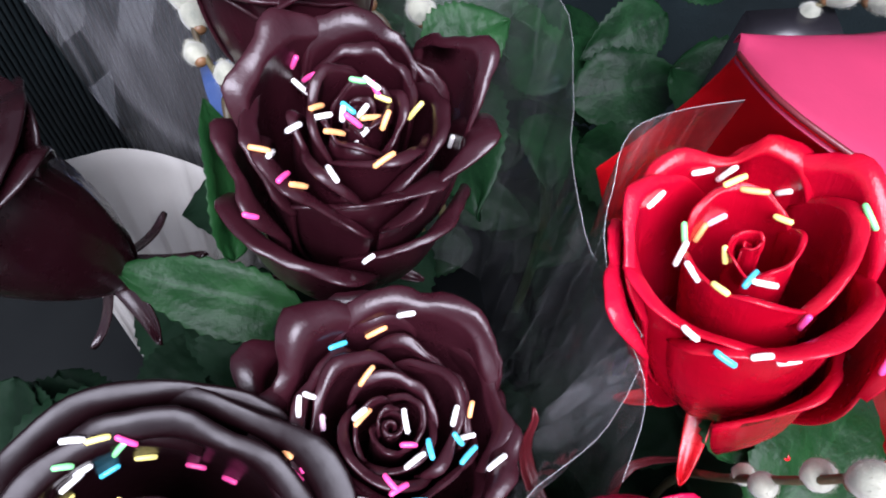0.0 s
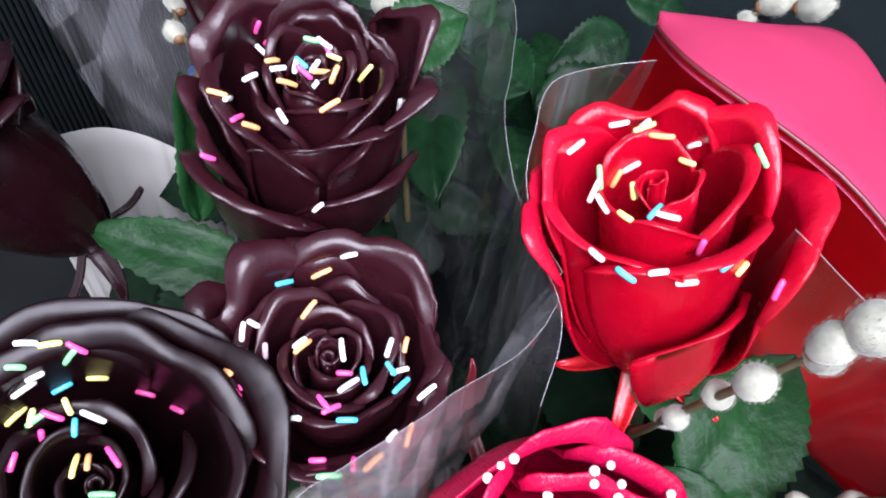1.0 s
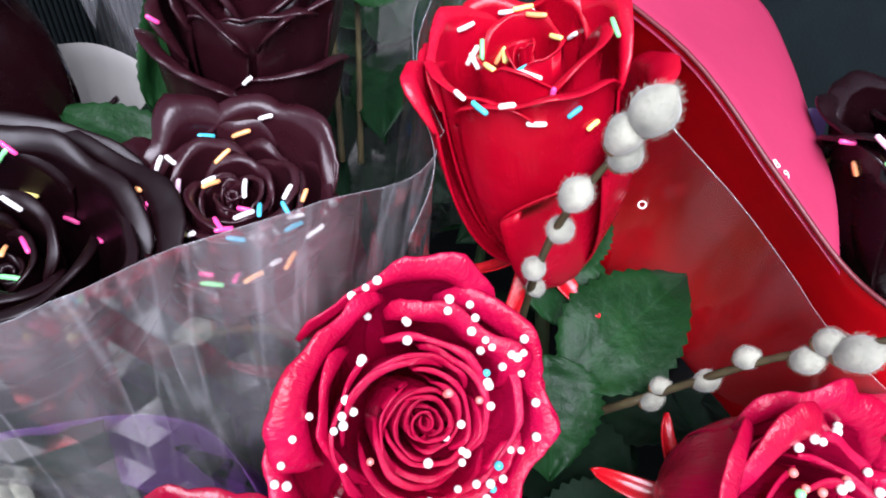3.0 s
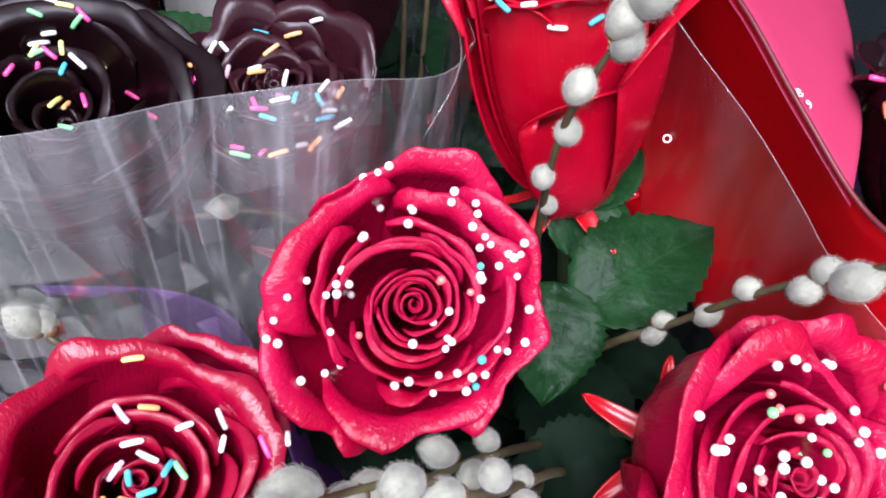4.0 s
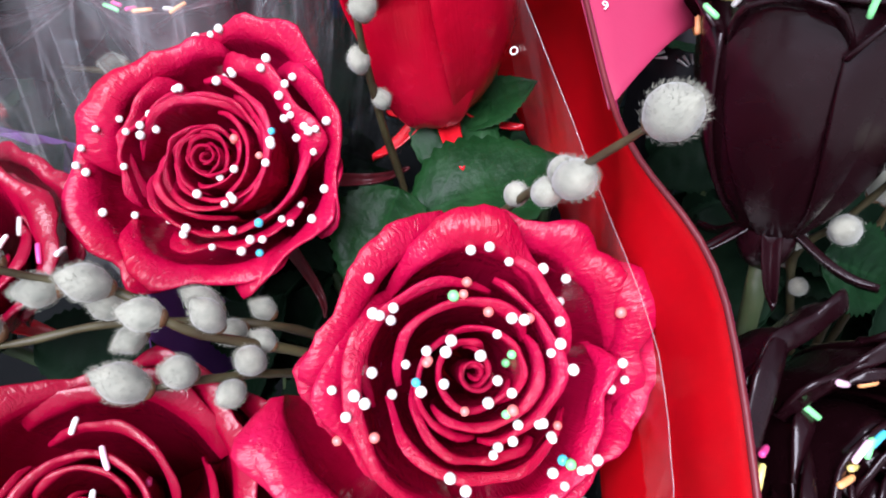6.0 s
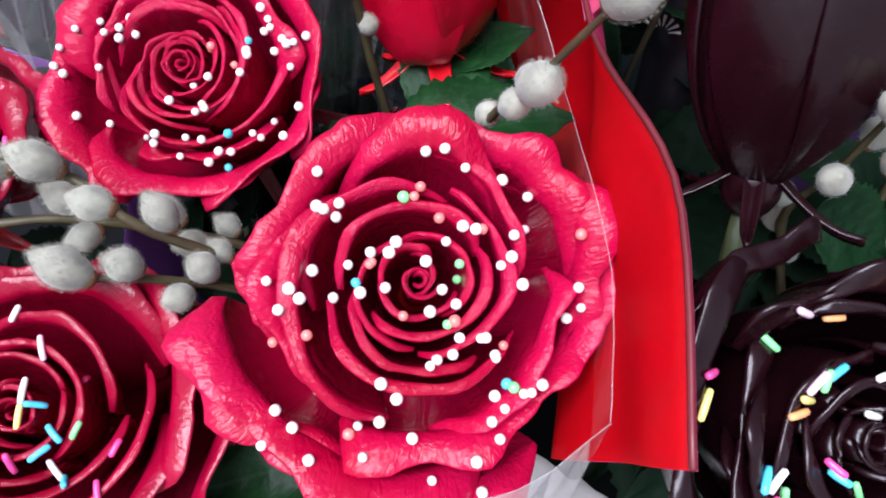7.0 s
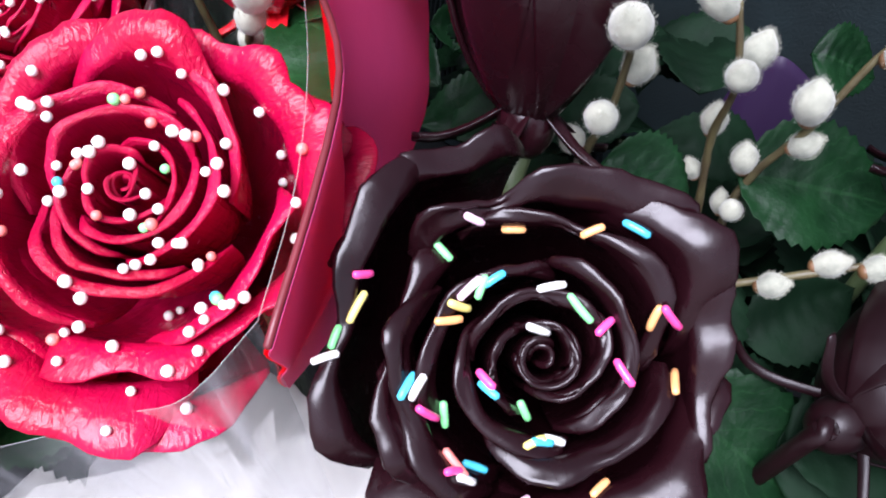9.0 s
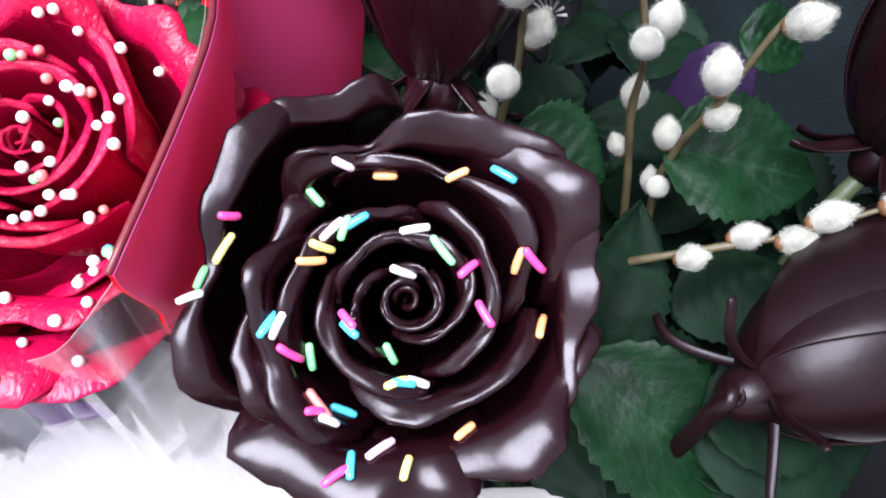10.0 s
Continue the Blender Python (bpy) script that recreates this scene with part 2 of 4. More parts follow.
EDGE = film("film_edge", 0.22)
CANDY = {k: material("candy_" + k, c, 0.32, spread=0.12, bump=0.1, coat=0.2) for k, c in dict(
    w=(0.80, 0.78, 0.74), p=(0.80, 0.07, 0.28), y=(0.85, 0.72, 0.20), o=(0.85, 0.38, 0.14), g=(0.22, 0.70, 0.25),
    b=(0.08, 0.50, 0.66), r=(0.75, 0.20, 0.17), l=(0.85, 0.55, 0.68)).items()}


# ---- building helpers ----
def finish(bm, name, mat):
    me = bpy.data.meshes.new(name)
    bmesh.ops.recalc_face_normals(bm, faces=bm.faces)
    bm.to_mesh(me)
    bm.free()
    me.materials.append(mat)
    me.polygons.foreach_set("use_smooth", [True] * len(me.polygons))
    return me


def part(name, bm, mat, parent, label=""):
    ob = new(name, bm if isinstance(bm, bpy.types.Mesh) else finish(bm, name, mat))
    ob.parent = parent
    return tagged(ob, label)


def place(ob, m):
    """Sets an object's world pose, whatever it hangs under."""
    ob.matrix_basis = (ob.parent.matrix_basis.inverted() @ m) if ob.parent else m


def thing(name, m, label, category, group="", kind=""):
    ob = new(name)
    ob.empty_display_size = 0.01
    ob.matrix_basis = m
    return tagged(ob, label, category, group, kind)


def frame_of(origin, axis, right):
    """A pose with z along axis and x as near to right as can be."""
    z = Vector(axis).normalized()
    x = Vector(right)
    x = (x - z * x.dot(z)).normalized()
    y = z.cross(x)
    return Matrix.Translation(Vector(origin)) @ Matrix((x, y, z)).transposed().to_4x4()


def sheet(grid, thick, closed=False):
    """A bmesh skin of real thickness, with a rounded rim, round a grid of points [row][column]."""
    g = np.array(grid, dtype=float)
    du, dv = np.gradient(g, axis=1), np.gradient(g, axis=0)
    n = np.cross(du, dv)
    n /= np.linalg.norm(n, axis=2, keepdims=True) + 1e-12
    bm = bmesh.new()
    rows, cols = g.shape[:2]
    front = [[bm.verts.new(g[i, j] + n[i, j] * thick / 2) for j in range(cols)] for i in range(rows)]
    back = [[bm.verts.new(g[i, j] - n[i, j] * thick / 2) for j in range(cols)] for i in range(rows)]
    for i in range(rows - 1):
        for j in range(cols - 1):
            bm.faces.new((front[i][j], front[i][j + 1], front[i + 1][j + 1], front[i + 1][j]))
            bm.faces.new((back[i][j], back[i + 1][j], back[i + 1][j + 1], back[i][j + 1]))
    loop = [(0, j) for j in range(cols)] + [(i, cols - 1) for i in range(1, rows)] + \
           [(rows - 1, j) for j in range(cols - 2, -1, -1)] + [(i, 0) for i in range(rows - 2, 0, -1)]
    bands = [[front[i][j] for i, j in loop]]
    for up, side in ((0.36, 0.32), (0.0, 0.46), (-0.36, 0.32)) if thick > 0.0009 else ((0.0, 0.45),):
        ring = []
        for i, j in loop:
            o = np.zeros(3)
            if j == 0: o -= du[i, j] / (np.linalg.norm(du[i, j]) + 1e-9)
            if j == cols - 1: o += du[i, j] / (np.linalg.norm(du[i, j]) + 1e-9)
            if i == 0: o -= dv[i, j] / (np.linalg.norm(dv[i, j]) + 1e-9)
            if i == rows - 1: o += dv[i, j] / (np.linalg.norm(dv[i, j]) + 1e-9)
            ring.append(bm.verts.new(g[i, j] + o * thick * side + n[i, j] * thick * up))
        bands.append(ring)
    bands.append([back[i][j] for i, j in loop])
    for a, b in zip(bands, bands[1:]):
        for k in range(len(loop)):
            k2 = (k + 1) % len(loop)
            bm.faces.new((a[k], b[k], b[k2], a[k2]))
    uv = bm.loops.layers.uv.new("grain")
    where = {}
    for i in range(rows):
        for j in range(cols):
            where[front[i][j]] = where[back[i][j]] = (j / (cols - 1), i / (rows - 1))
    for ring in bands[1:-1]:
        for (i, j), v in zip(loop, ring):
            where[v] = (j / (cols - 1), i / (rows - 1))
    for f in bm.faces:
        for l in f.loops:
            l[uv].uv = where[l.vert]
    return bm


def spline(points, n):
    """n points on a smooth curve through the given ones."""
    p = [Vector(q) for q in points]
    out = []
    for k in range(n):
        s = k / (n - 1) * (len(p) - 1) * 0.999999
        i = int(s)
        f = s - i
        a, b, c, d = (p[max(0, min(len(p) - 1, j))] for j in (i - 1, i, i + 1, i + 2))
        out.append(0.5 * (2 * b + (c - a) * f + (2 * a - 5 * b + 4 * c - d) * f * f + (3 * b - a - 3 * c + d) * f ** 3))
    return out


def tube(points, radii, sides=9, knots=0.0):
    """A bmesh tube along points, with rounded ends."""
    bm = bmesh.new()
    rings, n = [], len(points)
    up = Vector((0.3, 0.2, 1))
    for k, p in enumerate(points):
        t = (points[min(n - 1, k + 1)] - points[max(0, k - 1)]).normalized()
        x = t.cross(up).normalized()
        y = t.cross(x)
        r = radii[k] * (1 + knots * noise.noise(p * 190))
        rings.append([bm.verts.new(p + (x * math.cos(a) + y * math.sin(a)) * r) for a in (2 * math.pi * i / sides for i in range(sides))])
    for a, b in zip(rings, rings[1:]):
        for i in range(sides):
            bm.faces.new((a[i], a[(i + 1) % sides], b[(i + 1) % sides], b[i]))
    for ring, p, q in ((rings[0], points[0], points[1]), (rings[-1], points[-1], points[-2])):
        tip = bm.verts.new(p + (p - q).normalized() * (ring[0].co - p).length * 0.6)
        for i in range(sides):
            bm.faces.new((ring[i], ring[(i + 1) % sides], tip))
    return bm


def smooth(a, b, x):
    t = min(1.0, max(0.0, (x - a) / (b - a)))
    return t * t * (3 - 2 * t)


# ---- roses ----
def petal(angle, half, crest, height, lip=0.2, bend=2.0, wave=1.0, thick=0.0014, seed=0.0, spiral=0.08, shift=(0.0, 0.0), taper=0.9, close=0.0, tip=0.0, lump=0.0, round_off=0.2, nu=23, nv=22):
    """One cupped petal: a bowl wall that rises to the crest and a lip that rolls over outwards.
    angle, half: its middle and half width (radians); crest: radius at the top of the wall; lip: radius of the roll (metres); bend: how far it rolls (radians)."""
    grid = []
    wall = 0.56
    for i in range(nv):
        v = i / (nv - 1)
        row = []
        for j in range(nu):
            u = 2 * j / (nu - 1) - 1
            t = min(1.0, v / wall)
            a = angle + u * half * (0.45 + 0.55 * math.sin(t * math.pi / 2))
            wob = noise.noise(Vector((u * 1.5 + seed * 3.1, seed * 7.7, 0.4)))
            wob2 = noise.noise(Vector((u * 3.7 + seed * 5.3, v * 1.2, seed * 2.9)))
            fine = noise.noise(Vector((u * 8.5 + seed * 1.3, v * 2.2, seed * 4.1)))
            top = height * (1 - round_off * abs(u) ** 3 + wave * (0.05 * wob + 0.015 * wob2))
            rc = crest * (1 + spiral * u + wave * (0.06 * wob + 0.02 * wob2))
            r = 0.002 + (rc - 0.002) * math.sin(t * math.pi / 2) ** taper * (1 - close * t ** 4)
            z = top * (1 - math.cos(t * math.pi / 2)) ** 0.85
            if v > wall:
                k = (v - wall) / (1 - wall)
                c = lip * (0.86 + 0.26 * u * u + wave * (0.3 * wob + 0.16 * wob2 + 0.08 * fine * k) + tip * math.exp(-(u / 0.25) ** 2))
                c *= 1 - 0.75 * max(0.0, abs(u) - 0.8) / 0.2
                phi = k * bend * (1 + 0.3 * wave * wob)
                r += c * (1 - math.cos(phi))
                z += c * 0.85 * math.sin(phi)
            r += lump * noise.noise(Vector((a * 1.9 + seed, v * 3.4, seed * 1.3))) * t
            z += lump * 0.8 * noise.noise(Vector((a * 2.6 - seed, v * 2.8 + 9, seed))) * t
            row.append((r * math.cos(a) + shift[0] * t * t, r * math.sin(a) + shift[1] * t * t, z))
        grid.append(row)
    return sheet(grid, thick)


def rod(length, radius):
    """A sugar strand with rounded ends, a little bent."""
    pts = [Vector((x * length / 2, 0.025 * length * (1 - x * x), 0)) for x in (-1, -0.5, 0, 0.5, 1)]
    return tube(pts, [radius * 0.9, radius, radius, radius, radius * 0.9], 7)


def bead(radius):
    bm = bmesh.new()
    bmesh.ops.create_icosphere(bm, subdivisions=2, radius=radius)
    for v in bm.verts:
        v.co *= 1 + 0.06 * noise.noise(v.co * 900)
    return bm


RODS = {k: [finish(rod(l, 0.00088), "sprinkle", CANDY[k]) for l in (0.0044, 0.0054, 0.0064)] for k in CANDY}
BEADS = {k: [finish(bead(r), "sugar_bead", CANDY[k]) for r in (0.00120, 0.00135, 0.0015)] for k in CANDY}


def leaf_blade(length, width, fold=0.25, droop=0.3, seed=0.0, teeth=13):
    """A serrated leaf along +x with a folded midrib and arched tip."""
    nu, nv = 2 * teeth + 1, 9
    grid = []
    for i in range(nu):
        s = i / (nu - 1)
        w = width / 2 * (math.sin(math.pi * min(1, s * 1.02) ** 0.8) ** 0.75) + 0.0004
        w *= 1 + (0.07 if i % 2 else -0.03)
        row = []
        for j in range(nv):
            u = 2 * j / (nv - 1) - 1
            wob = noise.noise(Vector((s * 3 + seed, u * 2, seed * 3)))
            vein = 0.0006 * math.cos(s * 44 - abs(u) * 7) * (1 - abs(u))
            row.append((s * length, u * w, length * (-droop * s * s) + fold * abs(u) * w + 0.09 * width * wob + vein))
        grid.append(row)
    return sheet(grid, 0.0005)


def add_leaf(parent, base, tip, up, width, mat=LEAF, fold=0.25, droop=0.25, label=""):
    """A leaf of the given rose from base to tip, its upper face towards up."""
    b, t = Vector(base), Vector(tip)
    x = (t - b).normalized()
    z = Vector(up)
    z = (z - x * z.dot(x)).normalized()
    m = Matrix.Translation(b) @ Matrix((x, z.cross(x), z)).transposed().to_4x4()
    ob = part("leaf", leaf_blade((t - b).length, width, fold, droop, seed=b.x * 90 + b.y * 40), mat, parent, label)
    place(ob, m)
    return ob


def rose(center, axis, right, radius, height, outer, mat, label, seed, sprinkles=(), view=None, kind="rod", scatter=0, rings=(0.16, 0.6, 9), lips=(0.03, 0.09), bends=(1.4, 1.8), bud=0.07,
         thick=0.0014, sepals=5, sepal_mat=None, foot=None, taper=0.9, sink=0.0, fall=0.04, leaves=7, soft=1.0, stem_mat=None, sepal_len=1.0, sepal_wide=1.0, lump=0.0008, shy=(0, -1), palette="wwpygbo", group="", tips=0.12, out_bend=1.5, run=0.04):
    """A rose head on a stem. center: middle of its opening; outer: petals (angle in degrees, half width in degrees, reach, rim height, lip, and how full it is low down)
    in shares of radius and height. rings: first and last crest radius and number of the inner petals; sprinkles: (x, y, turn, colour) across the opening, in shares of the radius."""
    rnd = random.Random(seed)
    m = frame_of(center, axis, right) @ Matrix.Translation((0, 0, -height * 0.86))
    r = thing("rose", m, label, "rose", group)
    meshes = []

    def off(k):
        return (rnd.uniform(-1, 1) * k * radius, rnd.uniform(-1, 1) * k * radius)

    # the tight bud in the middle
    for i in range(3):
        bm = petal(seed + i * 2.2, 2.7 - 0.35 * i, radius * bud * (0.35 + 0.5 * i), height * (0.97 - sink + 0.01 * i), lip=radius * 0.016, bend=1.3, wave=0.5, thick=thick * 0.7, seed=seed + i, spiral=0.3, close=0.25, round_off=0.06)
        meshes.append(part("petal", bm, mat, r))
    first, last, count = rings
    for i in range(count):
        s = i / max(1, count - 1)
        h = height * (0.985 - sink * (1 - s) ** 1.5 - fall * s * s + rnd.uniform(-0.012, 0.012))
        bm = petal(i * 2.3999 + seed + rnd.uniform(-.3, .3), (1.6 - 0.6 * s) * rnd.uniform(.88, 1.12), radius * (first + (last - first) * s), h,
                   lip=0.78 * radius * (lips[0] + (lips[1] - lips[0]) * s) * rnd.uniform(.85, 1.2), bend=bends[0] + (bends[1] - bends[0]) * s, tip=tips * s, wave=soft * (0.45 + 0.55 * s), thick=thick * (0.75 + 0.25 * s),
                   seed=seed * 1.7 + i, spiral=0.19 - 0.07 * s, shift=off(0.045), close=0.16 * (1 - s), lump=lump * (0.4 + 0.6 * s), taper=taper, round_off=0.07 + 0.06 * s)
        meshes.append(part("petal", bm, mat, r))
    for i, (a, w, rr, hh, c, *full) in enumerate(outer):
        c = radius * c * 1.0
        bend = out_bend * rnd.uniform(.9, 1.1)
        bm = petal(radians(a), radians(w) * 1.15, radius * rr - c * (1 - math.cos(bend)), height * hh - c * 0.7, lip=c, bend=bend, wave=1.15 * soft, lump=lump * 1.3, tip=tips,
                   thick=thick, seed=seed * 3.3 + i * 1.9, spiral=0.06 * (-1) ** i, taper=full[0] if full else taper, nu=25, nv=24, round_off=0.16)
        meshes.append(part("petal", bm, mat, r))
    for k in range(sepals):
        a = k * 2 * math.pi / sepals + seed
        g = []
        for i in range(9):
            v = i / 8
            rr = 0.004 + (0.016 * math.sin(v * 1.9) + 0.012 * v * v) * sepal_len
            z = 0.004 - 0.012 * v * v - 0.008 * math.sin(v * 3) + (sepal_len - 1) * 0.012 * math.sin(v * 5 + k)
            w = (0.0045 * (1 - v) ** 0.7 + 0.0004) * sepal_wide
            tx, ty = -math.sin(a), math.cos(a)
            g.append([(rr * math.cos(a) + tx * w * u, rr * math.sin(a) + ty * w * u, z + 0.002 * abs(u)) for u in (-1, -0.5, 0, 0.5, 1)])
        part("sepal", sheet(g, 0.0008), sepal_mat or mat, r)
    bm = bmesh.new()
    bmesh.ops.create_icosphere(bm, subdivisions=3, radius=0.0085)
    for v in bm.verts:
        v.co.z *= 1.25
        v.co *= 1 + 0.05 * noise.noise(v.co * 220)
    part("calyx", bm, sepal_mat or mat, r)
    inv = m.inverted()
    foot = Vector(foot) if foot else Vector((center[0] * 0.75 + 0.02, center[1] * 0.6 + 0.05, 0.02))
    end = inv @ foot
    pts = spline([(0, 0, -0.006), (0, 0, -run), end * 0.45 + Vector((0, 0, -0.02)), end], 16)
    part("stem", tube(pts, [0.0032 - 0.0004 * i / 15 for i in range(16)], 9, 0.1), stem_mat or STEM, r, "bare rose stem")
    # leaves low on the stem, turned away from the open side
    for i in range(leaves):
        h = rnd.uniform(0.02, 0.10)
        b = m @ (pts[0].lerp(pts[8], h / 0.10) if h < 0.10 else pts[8])
        while True:
            a = rnd.uniform(0, 6.283)
            if math.cos(a) * shy[0] + math.sin(a) * shy[1] < 0.35:
                break
        size = rnd.uniform(0.045, 0.068)
        t = b + Vector((math.cos(a), math.sin(a), rnd.uniform(-0.35, 0.3))) * size
        add_leaf(r, b, t, (rnd.uniform(-0.4, 0.6), -0.5, 1), size * rnd.uniform(0.6, 0.75), DEEPSHADELEAF)
    # sprinkles rest where a line from the viewer's side meets a petal
    vs, fs = [], []
    for ob in meshes:
        o = len(vs)
        vs += [v.co.copy() for v in ob.data.vertices]
        fs += [[o + q for q in p.vertices] for p in ob.data.polygons]
    tree = BVHTree.FromPolygons(vs, fs)
    way = (inv.to_3x3() @ Vector(view)).normalized() if view else Vector((0, 0, 1))
    ex = (Vector((1, 0, 0)) - way * way.x).normalized()
    ey = way.cross(ex)
    mid = Vector((0, 0, height * 0.86))
    spots = [q if len(q) == 4 else (q[0], q[1], 0, q[2]) for q in sprinkles]
    for _ in range(scatter):
        q, a = radius * math.sqrt(rnd.random()) * 0.95, rnd.uniform(0, 6.28)
        spots.append((q * math.cos(a) / radius, q * math.sin(a) / radius, rnd.uniform(0, 180), rnd.choice(palette)))
    for x, y, turn, colour in spots:
        hit = n = None
        for k in range(13):
            # of the spots close by, the rim that stands highest
            q = (0.0 if k == 0 else 0.03 if k < 7 else 0.06) * radius
            start = mid + (ex * x + ey * y) * radius + (ex * math.cos(k * 1.047) + ey * math.sin(k * 1.047)) * q + way * 0.08
            h, g, _, _ = tree.ray_cast(start, -way)
            if h is not None and (hit is None or (h - hit).dot(way) > 0.0035):
                hit, n = h, g
        if hit is None:
            continue
        if n.dot(way) < 0:
            n = -n
        flat = (ex * math.cos(radians(turn)) + ey * math.sin(radians(turn)))
        flat = (flat - n * flat.dot(n)).normalized()
        if kind == "rod":
            ob = part("sprinkle", rnd.choice(RODS[colour]), None, r)
            lift = 0.0006
        else:
            ob = part("sugar_bead", rnd.choice(BEADS[colour]), None, r)
            lift = 0.0011
        ob.matrix_basis = Matrix.Translation(hit + n * lift) @ Matrix((flat, n.cross(flat), n)).transposed().to_4x4()
    return r


# ---- pussy willow ----
def catkin(length, width, seed):
    """A furry bud along +x, with short hairs standing off it."""
    rnd = random.Random(seed)
    bm = bmesh.new()
    bmesh.ops.create_icosphere(bm, subdivisions=3, radius=1)
    for v in bm.verts:
        x, y, z = v.co
        taper = 1 - 0.6 * max(0, x) ** 1.8 - 0.08 * max(0, -x)
        k = 1 + 0.07 * noise.noise(Vector((x * 3 + seed, y * 3, z * 3)))
        v.co = ((x + 1) * length / 2, y * width / 2 * taper * k, z * width / 2 * taper * k)
    bm.normal_update()
    base = [(v.co.copy(), v.normal.copy()) for v in bm.verts]
    for _ in range(2200):
        c, n = rnd.choice(base)
        d = (n + Vector((1.5, rnd.uniform(-0.4, 0.4), rnd.uniform(-0.4, 0.4)))).normalized()
        s = d.cross(Vector((rnd.random(), rnd.random(), rnd.random()))).normalized() * 0.00004
        c = c + Vector([rnd.uniform(-0.0006, 0.0006) for _ in range(3)])
        h = rnd.uniform(0.0007, 0.0016)
        bm.faces.new([bm.verts.new(q) for q in (c - s, c + s, c + d * h)])
    return bm


CATKINS = [finish(catkin(l, w, i), "bud", FUR) for i, (l, w) in enumerate(((0.0162, 0.0112), (0.0146, 0.0108), (0.0176, 0.0114), (0.0130, 0.0100)))]


def scale_mesh():
    bm = bmesh.new()
    bmesh.ops.create_icosphere(bm, subdivisions=2, radius=1)
    for v in bm.verts:
        v.co = ((v.co.x + 0.6) * 0.0022, v.co.y * 0.0030, v.co.z * 0.0030)
    return finish(bm, "bud_scale", SCALE)


SCALES = scale_mesh()


def willow(points, buds, thick=0.0016, label="pussy willow twig with pale grey furry buds"):
    """A twig through points. buds: (share of the way, turn about the twig in degrees, size)."""
    p = spline(points, 30)
    w = thing("willow_branch", Matrix.Translation(p[0]), label, "willow branch", "pussy willow twigs")
    part("twig", tube([q - p[0] for q in p], [thick * (1.15 - 0.6 * i / 29) for i in range(30)], 8, 0.25), TWIG, w)
    for i, (s, turn, size) in enumerate(buds):
        k = s * 28.99
        j = int(k)
        c = p[j].lerp(p[j + 1], k - j)
        t = (p[j + 1] - p[j]).normalized()
        x = t.cross(Vector((0.35, -0.6, 0.7))).normalized()
        turn = (180 if i % 2 else 0) + turn % 80 - 40
        side = x * math.cos(radians(turn)) + t.cross(x) * math.sin(radians(turn))
        spread = 0.0 if s > 0.97 else 1.1 + 0.35 * math.sin(i * 2.7)
        d = (t + side * spread).normalized()
        m = frame_of(c - p[0] + side * thick * (1.3 if spread else 0), side if spread else x, d)
        b = part("bud", CATKINS[(i * 7 + len(buds)) % 4], None, w)
        b.matrix_basis = m @ Matrix.Diagonal((size, size, size, 1))
        sc = part("bud_scale", SCALES, None, b, "brown bud scale")
    return w


def willow_spots(points, spots, thick=0.0016, label="pussy willow twig with pale grey furry buds"):
    """A twig through points; each bud's middle stands at its spot (x, y, z, size), its foot on the twig."""
    p = spline(points, 40)
    w = thing("willow_branch", Matrix.Translation(p[0]), label, "willow branch", "pussy willow twigs")
    part("twig", tube([q - p[0] for q in p], [thick * (1.15 - 0.6 * i / 39) for i in range(40)], 8, 0.25), TWIG, w)
    for i, (x, y, z, size) in enumerate(spots):
        c = Vector((x, y, z))
        reach = 0.008 * size
        j = min(range(40), key=lambda k: (p[k] - c).length)
        t = (p[min(39, j + 1)] - p[max(0, j - 1)]).normalized()
        away = c - p[j]
        away = away - t * away.dot(t)
        d = (t + away.normalized() * 0.5).normalized() if away.length > 0.001 else t
        foot = c - d * reach
        near = min(p, key=lambda q: (q - foot).length)
        if (foot - near).length > 0.003:
            foot = near + (foot - near).normalized() * 0.003
        side = d.cross(Vector((0.35, -0.6, 0.7))).normalized()
        b = part("bud", CATKINS[(i * 3 + len(spots)) % 4], None, w)
        b.matrix_basis = frame_of(foot - p[0], side, d) @ Matrix.Diagonal((size, size, size, 1))
        part("bud_scale", SCALES, None, b, "brown bud scale")
    return w


# ---- setting ----
def slab(name, x0, x1, y0, y1, z0, z1, mat, label, category, kind="structure"):
    bm = bmesh.new()
    bmesh.ops.create_cube(bm, size=1)
    for v in bm.verts:
        v.co = ((x0 + x1) / 2 + v.co.x * (x1 - x0), (y0 + y1) / 2 + v.co.y * (y1 - y0), (z0 + z1) / 2 + v.co.z * (z1 - z0))
    bmesh.ops.bevel(bm, geom=list(bm.edges), offset=min(0.006, (z1 - z0) * 0.3), segments=2, affect="EDGES")
    me = finish(bm, name, mat)
    me.polygons.foreach_set("use_smooth", [False] * len(me.polygons))
    return tagged(new(name, me), label, category, "", kind)


bm = bmesh.new()
bmesh.ops.create_grid(bm, x_segments=2, y_segments=2, size=600)
for v in bm.verts:
    v.co.z = -0.75
tagged(new("ground", finish(bm, "ground", GROUND)), "grey paving under the stall", "ground", "", "structure")
slab("table_top", -0.9, 1.1, -0.25, 0.75, -0.03, 0.0, TABLE, "stall table covered with dark cloth", "table")
for x in (-0.85, 1.05):
    for y in (-0.2, 0.7):
        slab("table_leg", x - 0.03, x + 0.03, y - 0.03, y + 0.03, -0.75, -0.03, TABLE, "square dark table leg", "table leg")
slab("stall_back", -0.9, 1.1, 0.44, 0.46, 0.0, 0.75, DARKCLOTH, "dark netting panel at the back of the stall", "panel")

